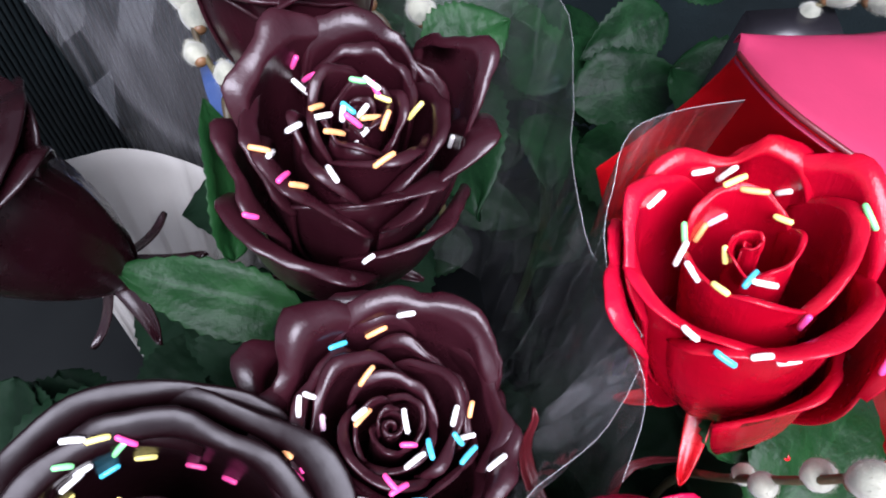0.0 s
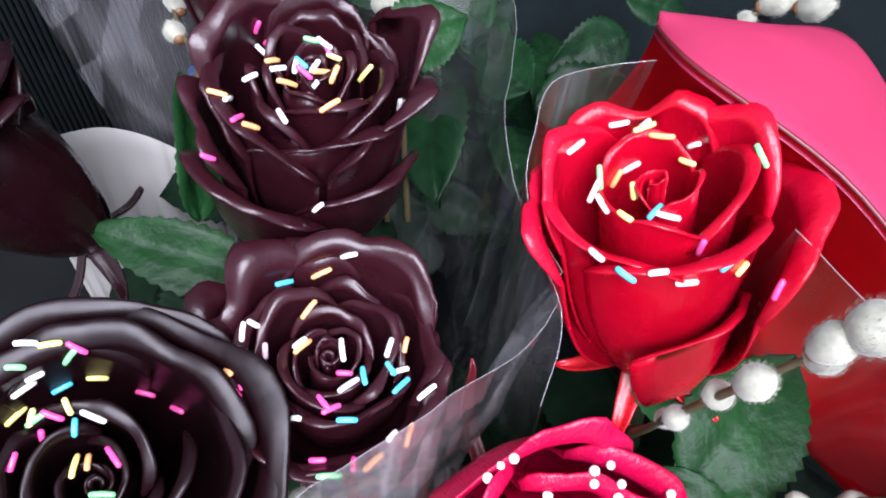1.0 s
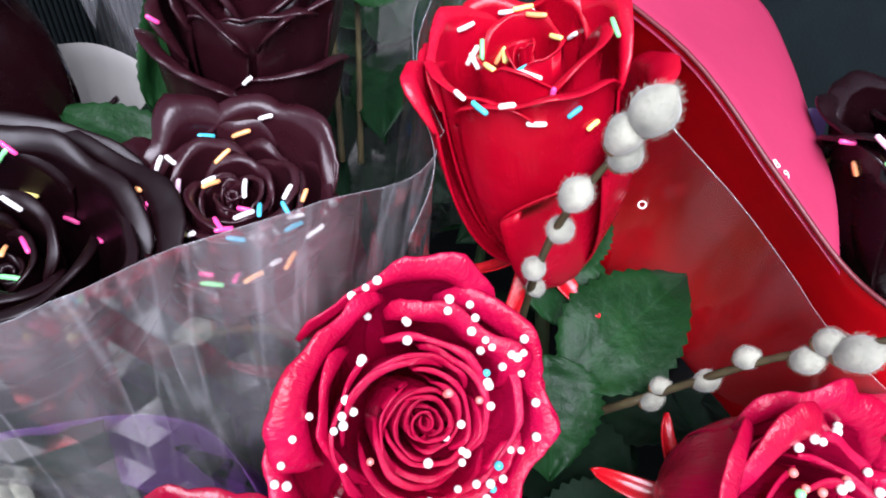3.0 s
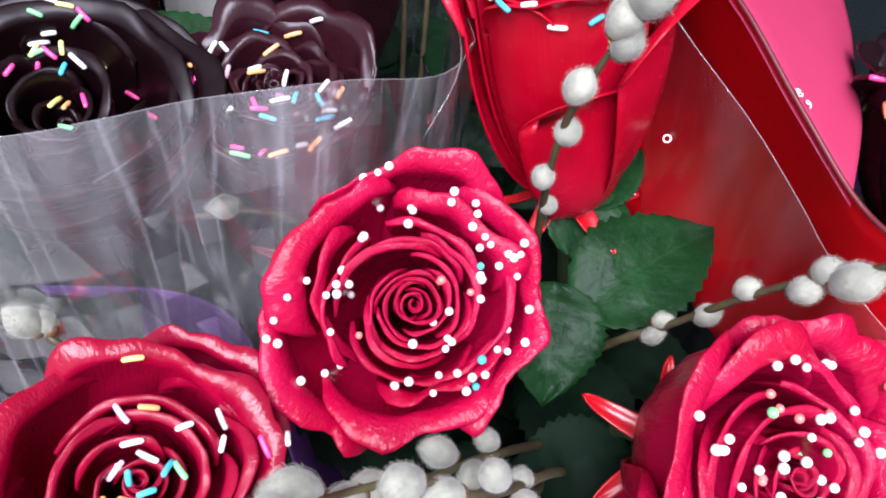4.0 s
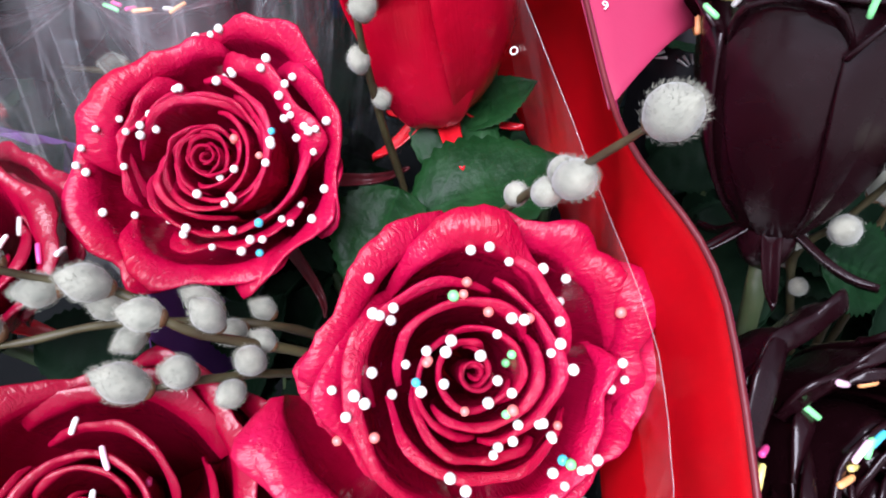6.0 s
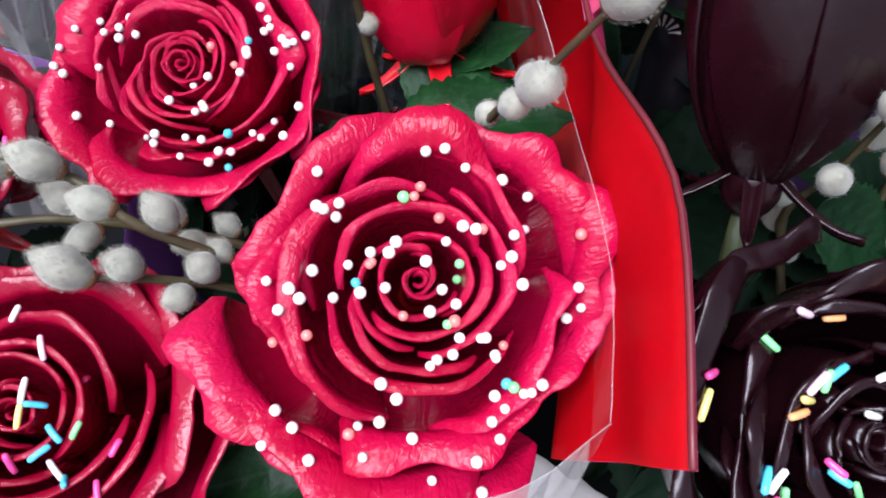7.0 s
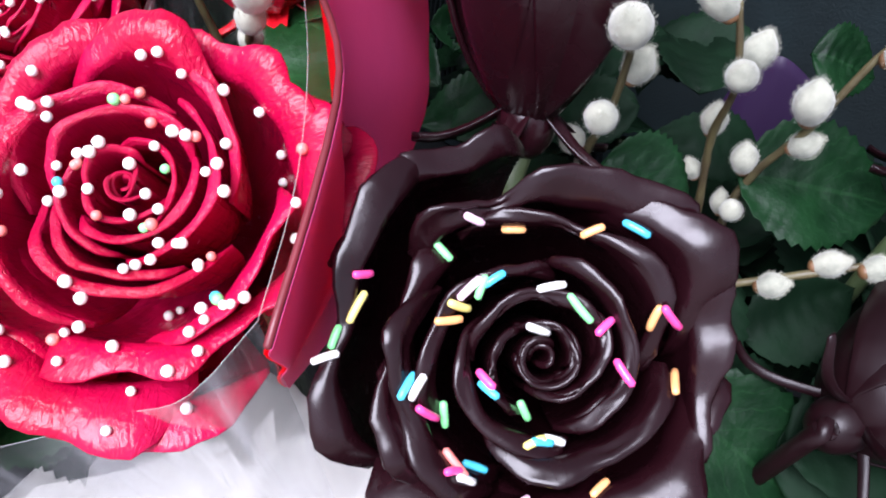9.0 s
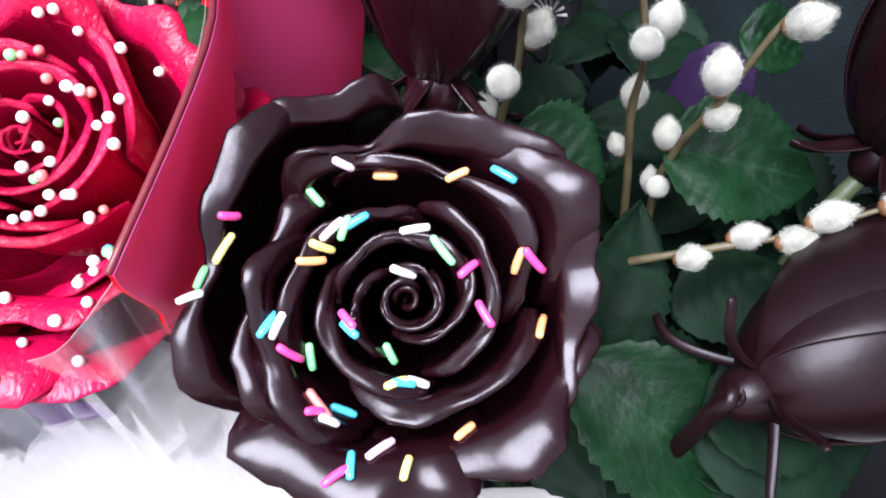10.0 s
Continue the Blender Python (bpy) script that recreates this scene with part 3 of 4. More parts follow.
# ---- where the sugar strands and beads lie on the roses ----
STRANDS_A = [(-0.53, 0.47, 113, 'p'), (-0.44, 0.45, 15, 'p'), (-0.02, 0.42, 175, 'g'), (0.09, 0.4, 145, 'w'), (0.11, 0.34, 125, 'p'), (-0.52, 0.29, 144, 'w'),
    (0.14, 0.23, 170, 'y'), (-0.28, 0.16, 10, 'o'), (-0.28, 0.08, 34, 'w'), (-0.18, 0.12, 104, 'w'), (-0.1, 0.16, 114, 'b'), (0.03, 0.16, 44, 'w'),
    (0.18, 0.11, 79, 'o'), (0.45, 0.19, 64, 'y'), (-0.48, -0.01, 34, 'w'), (-0.16, -0.02, 5, 'o'), (-0.03, 0.07, 5, 'p'), (0.08, 0.11, 15, 'o'),
    (0.02, -0.01, 84, 'w'), (0.73, -0.01, 15, 'w'), (-0.61, -0.22, 44, 'w'), (0.2, -0.19, 44, 'o'), (-0.15, -0.27, 64, 'w'), (-0.4, -0.4, 34, 'o'),
    (-0.71, -0.19, 5, 'o'), (-0.78, -0.69, 174, 'p'), (0.14, -1.04, 34, 'w'), (-0.51, -0.35, 64, 'p')]
STRANDS_B = [(0.05, 0.85, 45, 'w'), (-0.41, 0.64, 45, 'b'), (-0.11, 0.7, 55, 'o'), (-0.18, 0.44, 55, 'o'), (-0.59, 0.26, 173, 'w'), (-0.69, 0.19, 86, 'w'),
    (-0.52, 0.06, 124, 'l'), (-0.24, 0.14, 44, 'w'), (-0.21, 0.09, 34, 'o'), (0.15, 0.11, 99, 'w'), (0.46, 0.13, 99, 'w'), (0.61, 0.17, 83, 'o'),
    (0.48, 0, 134, 'b'), (0.28, -0.08, 104, 'b'), (0.13, -0.08, 3, 'p'), (0.17, -0.16, 43, 'w'), (-0.8, -0.1, 158, 'o'), (-0.65, -0.18, 95, 'p'),
    (-0.71, -0.3, 139, 'p'), (-0.44, -0.28, 153, 'y'), (-0.31, -0.33, 163, 'w'), (-0.19, -0.42, 2, 'w'), (-0.01, -0.3, 124, 'p'), (0.05, -0.34, 33, 'p'),
    (0.19, -0.39, 7, 'b'), (0.59, -0.14, 63, 'b'), (0.57, -0.01, 23, 'w'), (0.76, -0.12, 13, 'w'), (0.53, -0.52, 73, 'w'), (0.66, -0.49, 83, 'o')]
STRANDS_B += [(0.08, -0.8, 7, 'g'), (0.26, -0.73, 104, 'p'), (0.4, -0.7, 52, 'o'), (0.02, -0.68, 163, 'p')]
STRANDS_C = [(-0.22, 0.66, 171, 'w'), (-0.05, 0.62, 54, 'w'), (0.01, 0.61, 64, 'y'), (0.1, 0.5, 171, 'o'), (0.35, 0.43, 29, 'w'), (0.75, 0.25, 75, 'g'),
    (-0.54, 0.45, 172, 'w'), (0.27, 0.28, 162, 'y'), (-0.43, 0.23, 84, 'g'), (-0.38, 0.17, 74, 'w'), (-0.35, 0.03, 123, 'w'), (-0.25, 0.17, 74, 'o'),
    (-0.14, 0.07, 39, 'y'), (-0.18, -0.04, 123, 'y'), (-0.01, -0.07, 24, 'b'), (0.09, -0.1, 142, 'w'), (-0.16, 0.3, 23, 'l'), (-0.43, -0.36, 133, 'w'),
    (-0.24, -0.5, 138, 'b'), (-0.04, -0.54, 5, 'w'), (0.17, -0.57, 159, 'w'), (0.48, -0.53, 26, 'b'), (0.59, -0.59, 0, 'y'), (0.8, -0.71, 57, 'p'),
    (0.29, -0.34, 75, 'p')]
BEADS_D = [(-0.09, 1.2, 'w'), (-0.11, 1.08, 'w'), (-0.21, 1.01, 'w'), (-0.32, 1.01, 'w'), (0.39, 0.87, 'w'), (0.34, 0.76, 'w'),
    (0.56, 0.76, 'w'), (0.58, 0.65, 'w'), (-0.16, 0.76, 'w'), (0.03, 0.73, 'w'), (0.06, 0.74, 'w'), (-0.01, 0.59, 'w'),
    (0.5, 0.57, 'w'), (0.59, 0.48, 'w'), (0.63, 0.42, 'w'), (0.75, 0.34, 'w'), (0.79, 0.31, 'w'), (0.84, 0.33, 'w'),
    (0.7, 0.26, 'w'), (0.91, 0.42, 'w'), (0.81, 0.15, 'w'), (0.5, 0.26, 'b'), (0.5, 0.19, 'w'), (0.5, 0.15, 'w'),
    (0.55, 0.39, 'w'), (-0.53, 0.28, 'w'), (-0.59, 0.19, 'w'), (-0.57, 0.12, 'w'), (-0.5, 0.19, 'w'), (-0.45, 0.04, 'w'),
    (-0.67, 0.13, 'w'), (-0.81, 0.23, 'w'), (-0.94, 0.12, 'w'), (-0.62, -0.16, 'w'), (-0.44, -0.23, 'r'), (-0.03, -0.31, 'w'),
    (0.27, -0.09, 'w'), (0.24, -0.25, 'w'), (0.27, -0.31, 'w'), (0.23, 0.17, 'r'), (0.17, 0.14, 'r'), (0.95, -0.11, 'w'),
    (0.81, -0.28, 'w'), (0.72, -0.44, 'w'), (0.65, -0.41, 'w'), (0.89, -0.37, 'w'), (0.5, -0.48, 'b'), (0.51, -0.6, 'w')]
BEADS_D += [(0.46, -0.66, 'w'), (0.48, -0.71, 'b'), (0.37, -0.68, 'w'), (0.28, -0.5, 'w'), (0.19, -0.52, 'w'), (0.23, -0.38, 'w'),
    (0.11, -0.69, 'w'), (-0.09, -0.6, 'w'), (-0.17, -0.65, 'w'), (-0.54, -0.54, 'w'), (-0.77, -0.54, 'w'), (-0.84, -0.55, 'w'),
    (-1.11, -0.2, 'w'), (-1.05, -0.24, 'w'), (-1.04, -0.05, 'w'), (0.15, -0.17, 'w'), (0.56, 0.01, 'w'), (0.44, 0.04, 'r'),
    (-0.32, 0.57, 'w'), (-0.37, 0.5, 'w')]
STRANDS_E = [(-0.05, 0.9, 21, 'y'), (-0.12, 0.5, 135, 'l'), (0.07, 0.52, 7, 'o'), (0.27, 0.39, 18, 'w'), (-0.11, 0.2, 126, 'w'), (0.03, 0.19, 126, 'w'),
    (-0.1, 0.07, 118, 'b'), (0.14, 0.11, 39, 'b'), (0.24, 0.09, 126, 'g'), (-0.2, -0.1, 4, 'o'), (0.04, -0.08, 16, 'b'), (-0.08, -0.13, 16, 'o'),
    (0.56, 0.43, 155, 'w'), (0.57, 0.25, 70, 'w'), (0.85, 0.21, 127, 'p'), (1.01, 0.25, 37, 'w'), (-0.12, -0.35, 162, 'w'), (-0.18, -0.42, 72, 'g'),
    (-0.07, 0.31, 29, 'w'), (-0.17, 0.13, 73, 'l')]
BEADS_F = [(0.05, 0.71, 'w'), (0.12, 0.66, 'w'), (0.26, 0.62, 'w'), (0.45, 0.52, 'w'), (0.6, 0.42, 'w'), (-0.52, 0.6, 'w'),
    (-0.51, 0.45, 'w'), (-0.49, 0.43, 'w'), (-0.41, 0.43, 'w'), (-0.42, 0.35, 'w'), (0.01, 0.51, 'r'), (-0.04, 0.49, 'g'),
    (0.01, 0.44, 'r'), (-0.08, 0.26, 'w'), (0.09, 0.31, 'r'), (0.24, 0.31, 'w'), (0.29, 0.29, 'w'), (0.33, 0.25, 'r'),
    (0.51, 0.25, 'w'), (0.49, 0.15, 'w'), (0.65, 0.24, 'w'), (0.63, 0.09, 'w'), (0.56, 0, 'w'), (0.62, -0.04, 'w'),
    (0.87, -0, 'w'), (0.89, 0.25, 'r'), (-0.35, 0.12, 'w'), (-0.15, 0.17, 'w'), (-0.26, 0.19, 'w'), (-0.28, 0.14, 'r'),
    (-0.24, 0.1, 'r'), (-0.32, 0.01, 'b'), (-0.3, -0.06, 'w'), (-0.51, 0.09, 'w'), (-0.77, 0.04, 'w'), (-0.65, 0, 'w'),
    (-0.59, -0.05, 'w'), (-0.7, -0.1, 'w'), (-0.49, -0.03, 'w'), (-0.13, -0.02, 'w'), (0.03, 0.1, 'w'), (0.12, 0.17, 'w'),
    (0.2, 0.06, 'g'), (0.18, 0.01, 'g'), (0.13, -0.03, 'w'), (0.08, -0.2, 'w'), (0.16, -0.19, 'g'), (0.22, -0.13, 'w')]
BEADS_F += [(0.2, -0.17, 'r'), (0.2, -0.26, 'w'), (0.29, -0.29, 'w'), (0.34, -0.28, 'w'), (-0.12, -0.2, 'r'), (0.42, 0.06, 'w'),
    (0.18, -0.37, 'w'), (0.08, -0.4, 'w'), (0.04, -0.42, 'w'), (-0.23, -0.53, 'w'), (-0.15, -0.58, 'w'), (0.04, -0.65, 'w'),
    (0, -0.68, 'w'), (0.37, -0.36, 'w'), (0.39, -0.4, 'w'), (0.42, -0.32, 'r'), (0.46, -0.53, 'b'), (0.5, -0.56, 'g'),
    (0.54, -0.58, 'w'), (0.61, -0.53, 'w'), (0.59, -0.6, 'w'), (0.44, -0.66, 'w'), (0.39, -0.59, 'w'), (0.37, -0.72, 'w'),
    (0.4, -0.82, 'w'), (0.28, -0.91, 'w'), (0.05, -1.05, 'w'), (0.35, -1.09, 'w'), (-0.01, -1.21, 'w'), (-0.05, -0.82, 'w'),
    (-0.2, -0.75, 'w'), (-0.33, -0.77, 'w'), (-0.4, -0.75, 'r'), (-0.3, -0.89, 'w'), (-0.59, -0.65, 'w'), (-0.66, -0.71, 'w'),
    (-0.78, -0.67, 'w'), (-0.85, -0.84, 'w'), (-0.59, -0.91, 'w'), (-0.59, -0.24, 'r'), (-0.79, -0.29, 'r'), (0.82, -0.22, 'w'),
    (0.9, -0.15, 'w')]
STRANDS_G = [(-0.32, 0.68, 150, 'l'), (-0.48, 0.52, 120, 'g'), (-0.14, 0.59, 21, 'o'), (0.25, 0.6, 16, 'o'), (0.49, 0.63, 0, 'b'), (-1.11, 0.38, 170, 'o'),
    (-0.87, 0.41, 170, 'p'), (-0.84, 0.25, 51, 'y'), (-0.99, 0.1, 76, 'g'), (-1.05, 0.03, 10, 'w'), (-1.21, 0.29, 0, 'w'), (-0.36, 0.34, 46, 'l'),
    (-0.41, 0.26, 150, 'y'), (-0.27, 0.29, 71, 'g'), (-0.21, 0.33, 31, 'b'), (-0.46, 0.19, 175, 'o'), (0.04, 0.33, 15, 'w'), (0.18, 0.24, 130, 'g'),
    (-0.03, 0.12, 120, 'w'), (0.29, 0.15, 30, 'p'), (0.49, 0.19, 60, 'o'), (0.63, 0.17, 125, 'p'), (0.38, -0.07, 125, 'p'), (0.69, -0.14, 44, 'o'),
    (-0.66, -0.12, 46, 'b'), (-0.6, -0.12, 61, 'w'), (-0.56, -0.25, 140, 'p'), (-0.48, -0.28, 120, 'g'), (-0.27, -0.09, 155, 'p'), (-0.29, -0.14, 155, 'b')]
STRANDS_G += [(-0.09, -0.27, 145, 'g'), (-0.02, -0.35, 20, 'y'), (0.08, -0.36, 5, 'w'), (0, -0.38, 0, 'b'), (-0.4, -0.46, 130, 'r'), (-0.44, -0.54, 15, 'p'),
    (-0.38, -0.59, 0, 'w'), (-0.29, -0.57, 15, 'b'), (-0.09, -0.68, 70, 'l'), (0.28, -0.63, 70, 'o'), (-0.33, -0.83, 39, 'p'), (-0.26, -0.79, 85, 'b'),
    (0, -0.8, 70, 'y')]
STRANDS_H = [(-0.46, 0.71, 6, 'w'), (-0.49, 0.58, 5, 'g'), (-0.37, 0.51, 72, 'w'), (-0.34, 0.72, 17, 'y'), (-0.26, 0.63, 91, 'g'), (-0.23, 0.67, 154, 'p'),
    (-0.1, 0.57, 16, 'y'), (-0.23, 0.49, 61, 'b'), (-0.18, 0.39, 117, 'y'), (-0.07, 0.3, 144, 'w'), (-0.13, 0.28, 99, 'b'), (-0.25, 0.34, 162, 'p'),
    (-0.45, 0.3, 62, 'y'), (-0.38, 0.37, 82, 'y'), (-0.28, 0.2, 143, 'p'), (-0.01, 0.12, 94, 'o'), (0.08, 0.09, 18, 'p'), (-0.39, 0.05, 105, 'p'),
    (-0.1, 0.07, 70, 'y'), (0.07, -0.05, 1, 'g'), (0.22, 0.54, 21, 'p'), (0.42, 0.43, 36, 'p'), (-0.42, 0.44, 27, 'w'), (-0.33, 0.31, 50, 'g')]
STRANDS_K = [(0.01, 0.2, 89, 'w'), (0.34, 0.23, 36, 'p'), (0.05, 0.06, 1, 'b'), (-0.02, -0.01, 79, 'y'), (0.16, -0.08, 132, 'b'), (0.29, -0.08, 68, 'g'),
    (-0.03, -0.27, 89, 'p'), (0.12, -0.24, 46, 'b'), (0.24, -0.33, 123, 'w'), (0.27, -0.39, 123, 'b'), (0.45, -0.44, 106, 'p'), (0.53, -0.21, 66, 'p'),
    (0.05, 0.42, 106, 'l'), (-0.11, 0.66, 71, 'w')]
STRANDS_L = [(-1.11, 0.09, 35, 'b'), (-0.88, 0.2, 162, 'p'), (-0.98, -0.14, 145, 'y'), (-0.58, 0.01, 153, 'g'), (-0.53, 0.15, 48, 'o'), (-0.4, 0.05, 38, 'w'),
    (-0.77, -0.11, 109, 'o'), (-0.68, 0.18, 126, 'l'), (-0.38, 0.15, 37, 'g'), (-0.3, 0.24, 25, 'b')]

# ---- roses ----
RING = [(10, 56, .97, .98, .16), (75, 52, .93, 1.0, .15), (140, 54, .97, .98, .16), (205, 54, 1.0, .95, .17), (265, 54, 1.0, .94, .18), (325, 54, .97, .96, .17)]
BUDRING = [(20, 80, .92, 1.0, .06), (110, 76, .92, 1.0, .05), (200, 80, .95, .98, .06), (290, 80, .98, .96, .07)]
choc = "chocolate-coated rose with coloured sugar strands"
redr = "red candy-coated rose dotted with white sugar beads"
rA = rose((-.024, .145, .371), (.151, -.185, .971), (1, 0, 0), .036, .096,
          [(25, 34, 1.02, 1.04, .10), (80, 46, .88, 1.0, .12), (135, 46, .92, .99, .14), (185, 42, .96, .95, .16), (230, 44, .86, .93, .14), (285, 50, .80, .92, .16), (335, 42, .90, .94, .14),
           (238, 42, 1.06, .64, .10, .45), (312, 42, .94, .68, .08, .5), (195, 34, 1.06, .80, .12)],
          CHOC, choc, 1, STRANDS_A, rings=(.12, .6, 11), lips=(.025, .07), sink=.02, taper=.8, soft=1.4, thick=.0013, view=(.115, -.693, .712), foot=(0, .12, .02), shy=(0.2, -1), lump=.0012)
rB = rose((-.015, .074, .325), (.124, -.137, .983), (1, 0, 0), .037, .060,
          [(20, 42, .95, .95, .14), (75, 46, .95, 1.1, .12), (125, 42, .92, 1.04, .14), (180, 44, .96, .95, .16), (235, 46, .94, .92, .16), (295, 46, .92, .92, .16), (345, 40, .94, .94, .14),
           (165, 32, 1.22, .74, .16), (100, 38, 1.05, .95, .1)],
          CHOC, choc, 2, STRANDS_B, rings=(.12, .68, 12), lips=(.025, .075), sink=.02, soft=1.4, thick=.0013, view=(.155, -.504, .85), foot=(.01, .11, .02), shy=(0.2, -1), lump=.0013)
rC = rose((.076, .101, .370), (-.18, .0, .98), (1, 0, 0), .036, .096,
          [(95, 52, .82, 1.0, .10), (40, 48, .86, 1.0, .10), (150, 46, .84, 1.0, .10), (215, 62, .84, .95, .10), (290, 64, .84, .92, .12),
           (350, 38, 1.14, .84, .14), (180, 32, .98, .94, .10), (298, 40, .86, .60, .07, .42)],
          SCARLET, "bright red candy-coated rose with pale sugar strands", 3, STRANDS_C, view=(-.276, -.669, .69), foot=(.13, .1, .02), sepal_mat=SEPAL_RED, leaves=3, shy=(-0.3, -1),
          rings=(.17, .58, 5), lips=(.025, .06), sink=.03, taper=.85, thick=.0009, lump=.0006)
rD = rose((.055, .020, .297), (.299, -.639, .709), (.928, .368, .053), .040, .058,
          [(85, 44, 1.2, .93, .2), (20, 42, 1.08, .93, .18), (330, 40, 1.06, .92, .18), (268, 46, 1.04, .92, .18), (205, 40, 1.18, .88, .2), (145, 44, 1.02, .95, .18),
           (50, 40, .84, .97, .13), (175, 44, .80, .98, .12), (295, 44, .82, .97, .13)],
          RED, redr, 4, BEADS_D, view=(.299, -.639, .709), kind="bead", foot=(.12, .1, .02), sepal_mat=HEM, sepal_len=2.0, sepal_wide=.7, rings=(.10, .64, 20), lips=(.02, .04), soft=1.25, sink=-.04, fall=.0, thick=.0009, leaves=4, shy=(.3, -1))
rE = rose((.003, -.054, .282), (.402, -.184, .897), (.897, .439, .05), .038, .060,
          [(80, 44, 1.02, 1.0, .16), (30, 42, 1.02, .96, .18), (335, 42, 1.0, .94, .18), (280, 46, 1.0, .92, .18), (220, 46, .98, .92, .16), (160, 44, 1.0, .95, .16), (50, 34, 1.22, .84, .14)],
          DARKRED, "dark red candy-coated rose with sugar strands", 5, STRANDS_E, rings=(.12, .7, 12), lips=(.025, .06), sink=.0, thick=.001, view=(.624, -.27, .733), foot=(.1, .08, .02), sepal_mat=SEPAL_RED, leaves=4, shy=(.3, -1))
rF = rose((.166, -.002, .293), (.392, -.518, .76), (.773, .626, .1), .045, .062,
          [(85, 44, .76, 1.0, .12), (135, 42, .84, .98, .13), (178, 44, .78, .98, .12), (45, 40, .94, .93, .15), (352, 30, 1.1, .84, .16), (15, 30, 1.0, .90, .16),
           (290, 44, 1.02, .90, .18), (235, 46, 1.22, .86, .22), (262, 38, 1.24, .78, .2), (222, 34, 1.16, .80, .16), (186, 22, .86, .84, .10), (320, 40, .86, .95, .13)],
          RED, "large " + redr, 6, BEADS_F, view=(.467, -.593, .655), kind="bead", foot=(.14, .1, .02), sepal_mat=SEPAL_RED, rings=(.12, .66, 13), lips=(.024, .06), soft=1.3, sink=-.02, fall=.0, thick=.001, leaves=3, shy=(.4, -1))
rG = rose((.263, .027, .292), (.477, -.55, .685), (.74, .666, .093), .040, .060,
          [(185, 48, .84, 1.0, .14), (85, 48, .96, 1.02, .17), (45, 40, .92, 1.0, .15), (5, 44, .98, 1.0, .2), (308, 44, .96, .98, .22), (256, 40, .90, .96, .18), (215, 34, .80, .96, .14),
           (165, 42, 1.14, 1.0, .12), (124, 28, 1.16, .90, .1)],
          BLACKCHOC, "glossy dark chocolate rose with coloured sugar strands", 7, STRANDS_G, view=(.477, -.55, .685), foot=(.25, .14, .02), thick=.0015, rings=(.17, .68, 10), lips=(.035, .1), bends=(1.3, 1.6), bud=.13, sink=-.02, fall=.0, soft=1.2, lump=.0018, leaves=2, shy=(.5, -1))
rH = rose((-.071, .034, .331), (.225, -.267, .937), (1, 0, 0), .046, .064,
          [(0, 60, .84, .98, .12), (75, 60, .88, 1.0, .13), (140, 56, .86, .98, .12), (210, 56, .88, .94, .12), (280, 60, .84, .95, .12), (35, 62, 1.08, .96, .16), (335, 56, 1.0, .92, .14), (100, 50, 1.06, .94, .15)],
          MATTECHOC, "large dark chocolate rose strewn with coloured sugar strands", 8, STRANDS_H, view=(.42, -.331, .845), foot=(-.03, .12, .02), rings=(.14, .5, 8), lips=(.03, .06), sink=.26, soft=.6, thick=.0015, lump=.0010, leaves=4, shy=(.3, -1))
# same chocolate as CHOC; the blacker colour stands in for dimmer light on it
rI = rose((-.150, .140, .350), (-.45, -.12, .88), (1, 0, 0), .042, .078,
          [(0, 66, 1.0, .98, .24), (70, 60, .95, .98, .2), (140, 56, .9, .94, .18), (215, 60, .95, .95, .2), (300, 66, 1.0, .95, .22)],
          BLACKCHOC, "dark chocolate-coated rose leaning outwards", 9, (), scatter=5, foot=(-.06, .12, .02), rings=(.2, .55, 5), taper=1.1, thick=.0016, soft=.7, out_bend=2.4)
rJ = rose((-.051, .208, .384), (0, .1, .98), (1, 0, 0), .034, .062, RING, CHOC, choc, 10, (), scatter=12, foot=(-.02, .15, .02))
rK = rose((.092, -.073, .245), (.353, -.327, .877), (.79, .607, .089), .042, .062,
          [(20, 44, 1.08, .98, .18), (75, 44, .98, 1.0, .16), (130, 46, .98, .98, .16), (190, 46, .98, .95, .16), (250, 46, .98, .94, .16), (310, 46, 1.02, .94, .16), (350, 38, 1.34, .86, .16), (40, 40, 1.3, .8, .14)],
          DARKRED, "glossy red candy-coated rose with sugar strands", 11, STRANDS_K, rings=(.12, .7, 12), lips=(.025, .06), sink=.0, thick=.001, view=(.643, -.134, .754), foot=(.13, .08, .02), sepal_mat=SEPAL_RED, leaves=3, shy=(.5, -1))
rL = rose((.203, .102, .362), (-.2, .25, .95), (.867, .496, .043), .033, .074, RING, BLACKCHOC, "dark chocolate rose with coloured sugar strands", 12, STRANDS_L, view=(-.116, -.919, .376), scatter=4, lump=.001, rings=(.18, .6, 6), thick=.0016, taper=1.1, foot=(.26, .16, .02), leaves=6, shy=(.5, -1), sepal_len=1.0, sepal_wide=.6, soft=.7)
rM = rose((.345, .166, .254), (.404, .892, .205), (.74, .666, .093), .034, .070, BUDRING, MATTECHOC, "dark chocolate rose bud with curled sepals", 13, (), foot=(.29, .17, .02), leaves=6, shy=(0, -1), stem_mat=MATTECHOC, soft=.5, thick=.0012, taper=.75, rings=(.18, .6, 5), sepal_len=1.15, sepal_wide=.45, run=.012)
rN = rose((.325, .215, .335), (.2, .3, .92), (1, 0, 0), .040, .066, RING, MATTECHOC, "dark chocolate rose behind the willow twigs", 14, (), foot=(.29, .19, .02), leaves=9, shy=(0, -1), soft=.7)

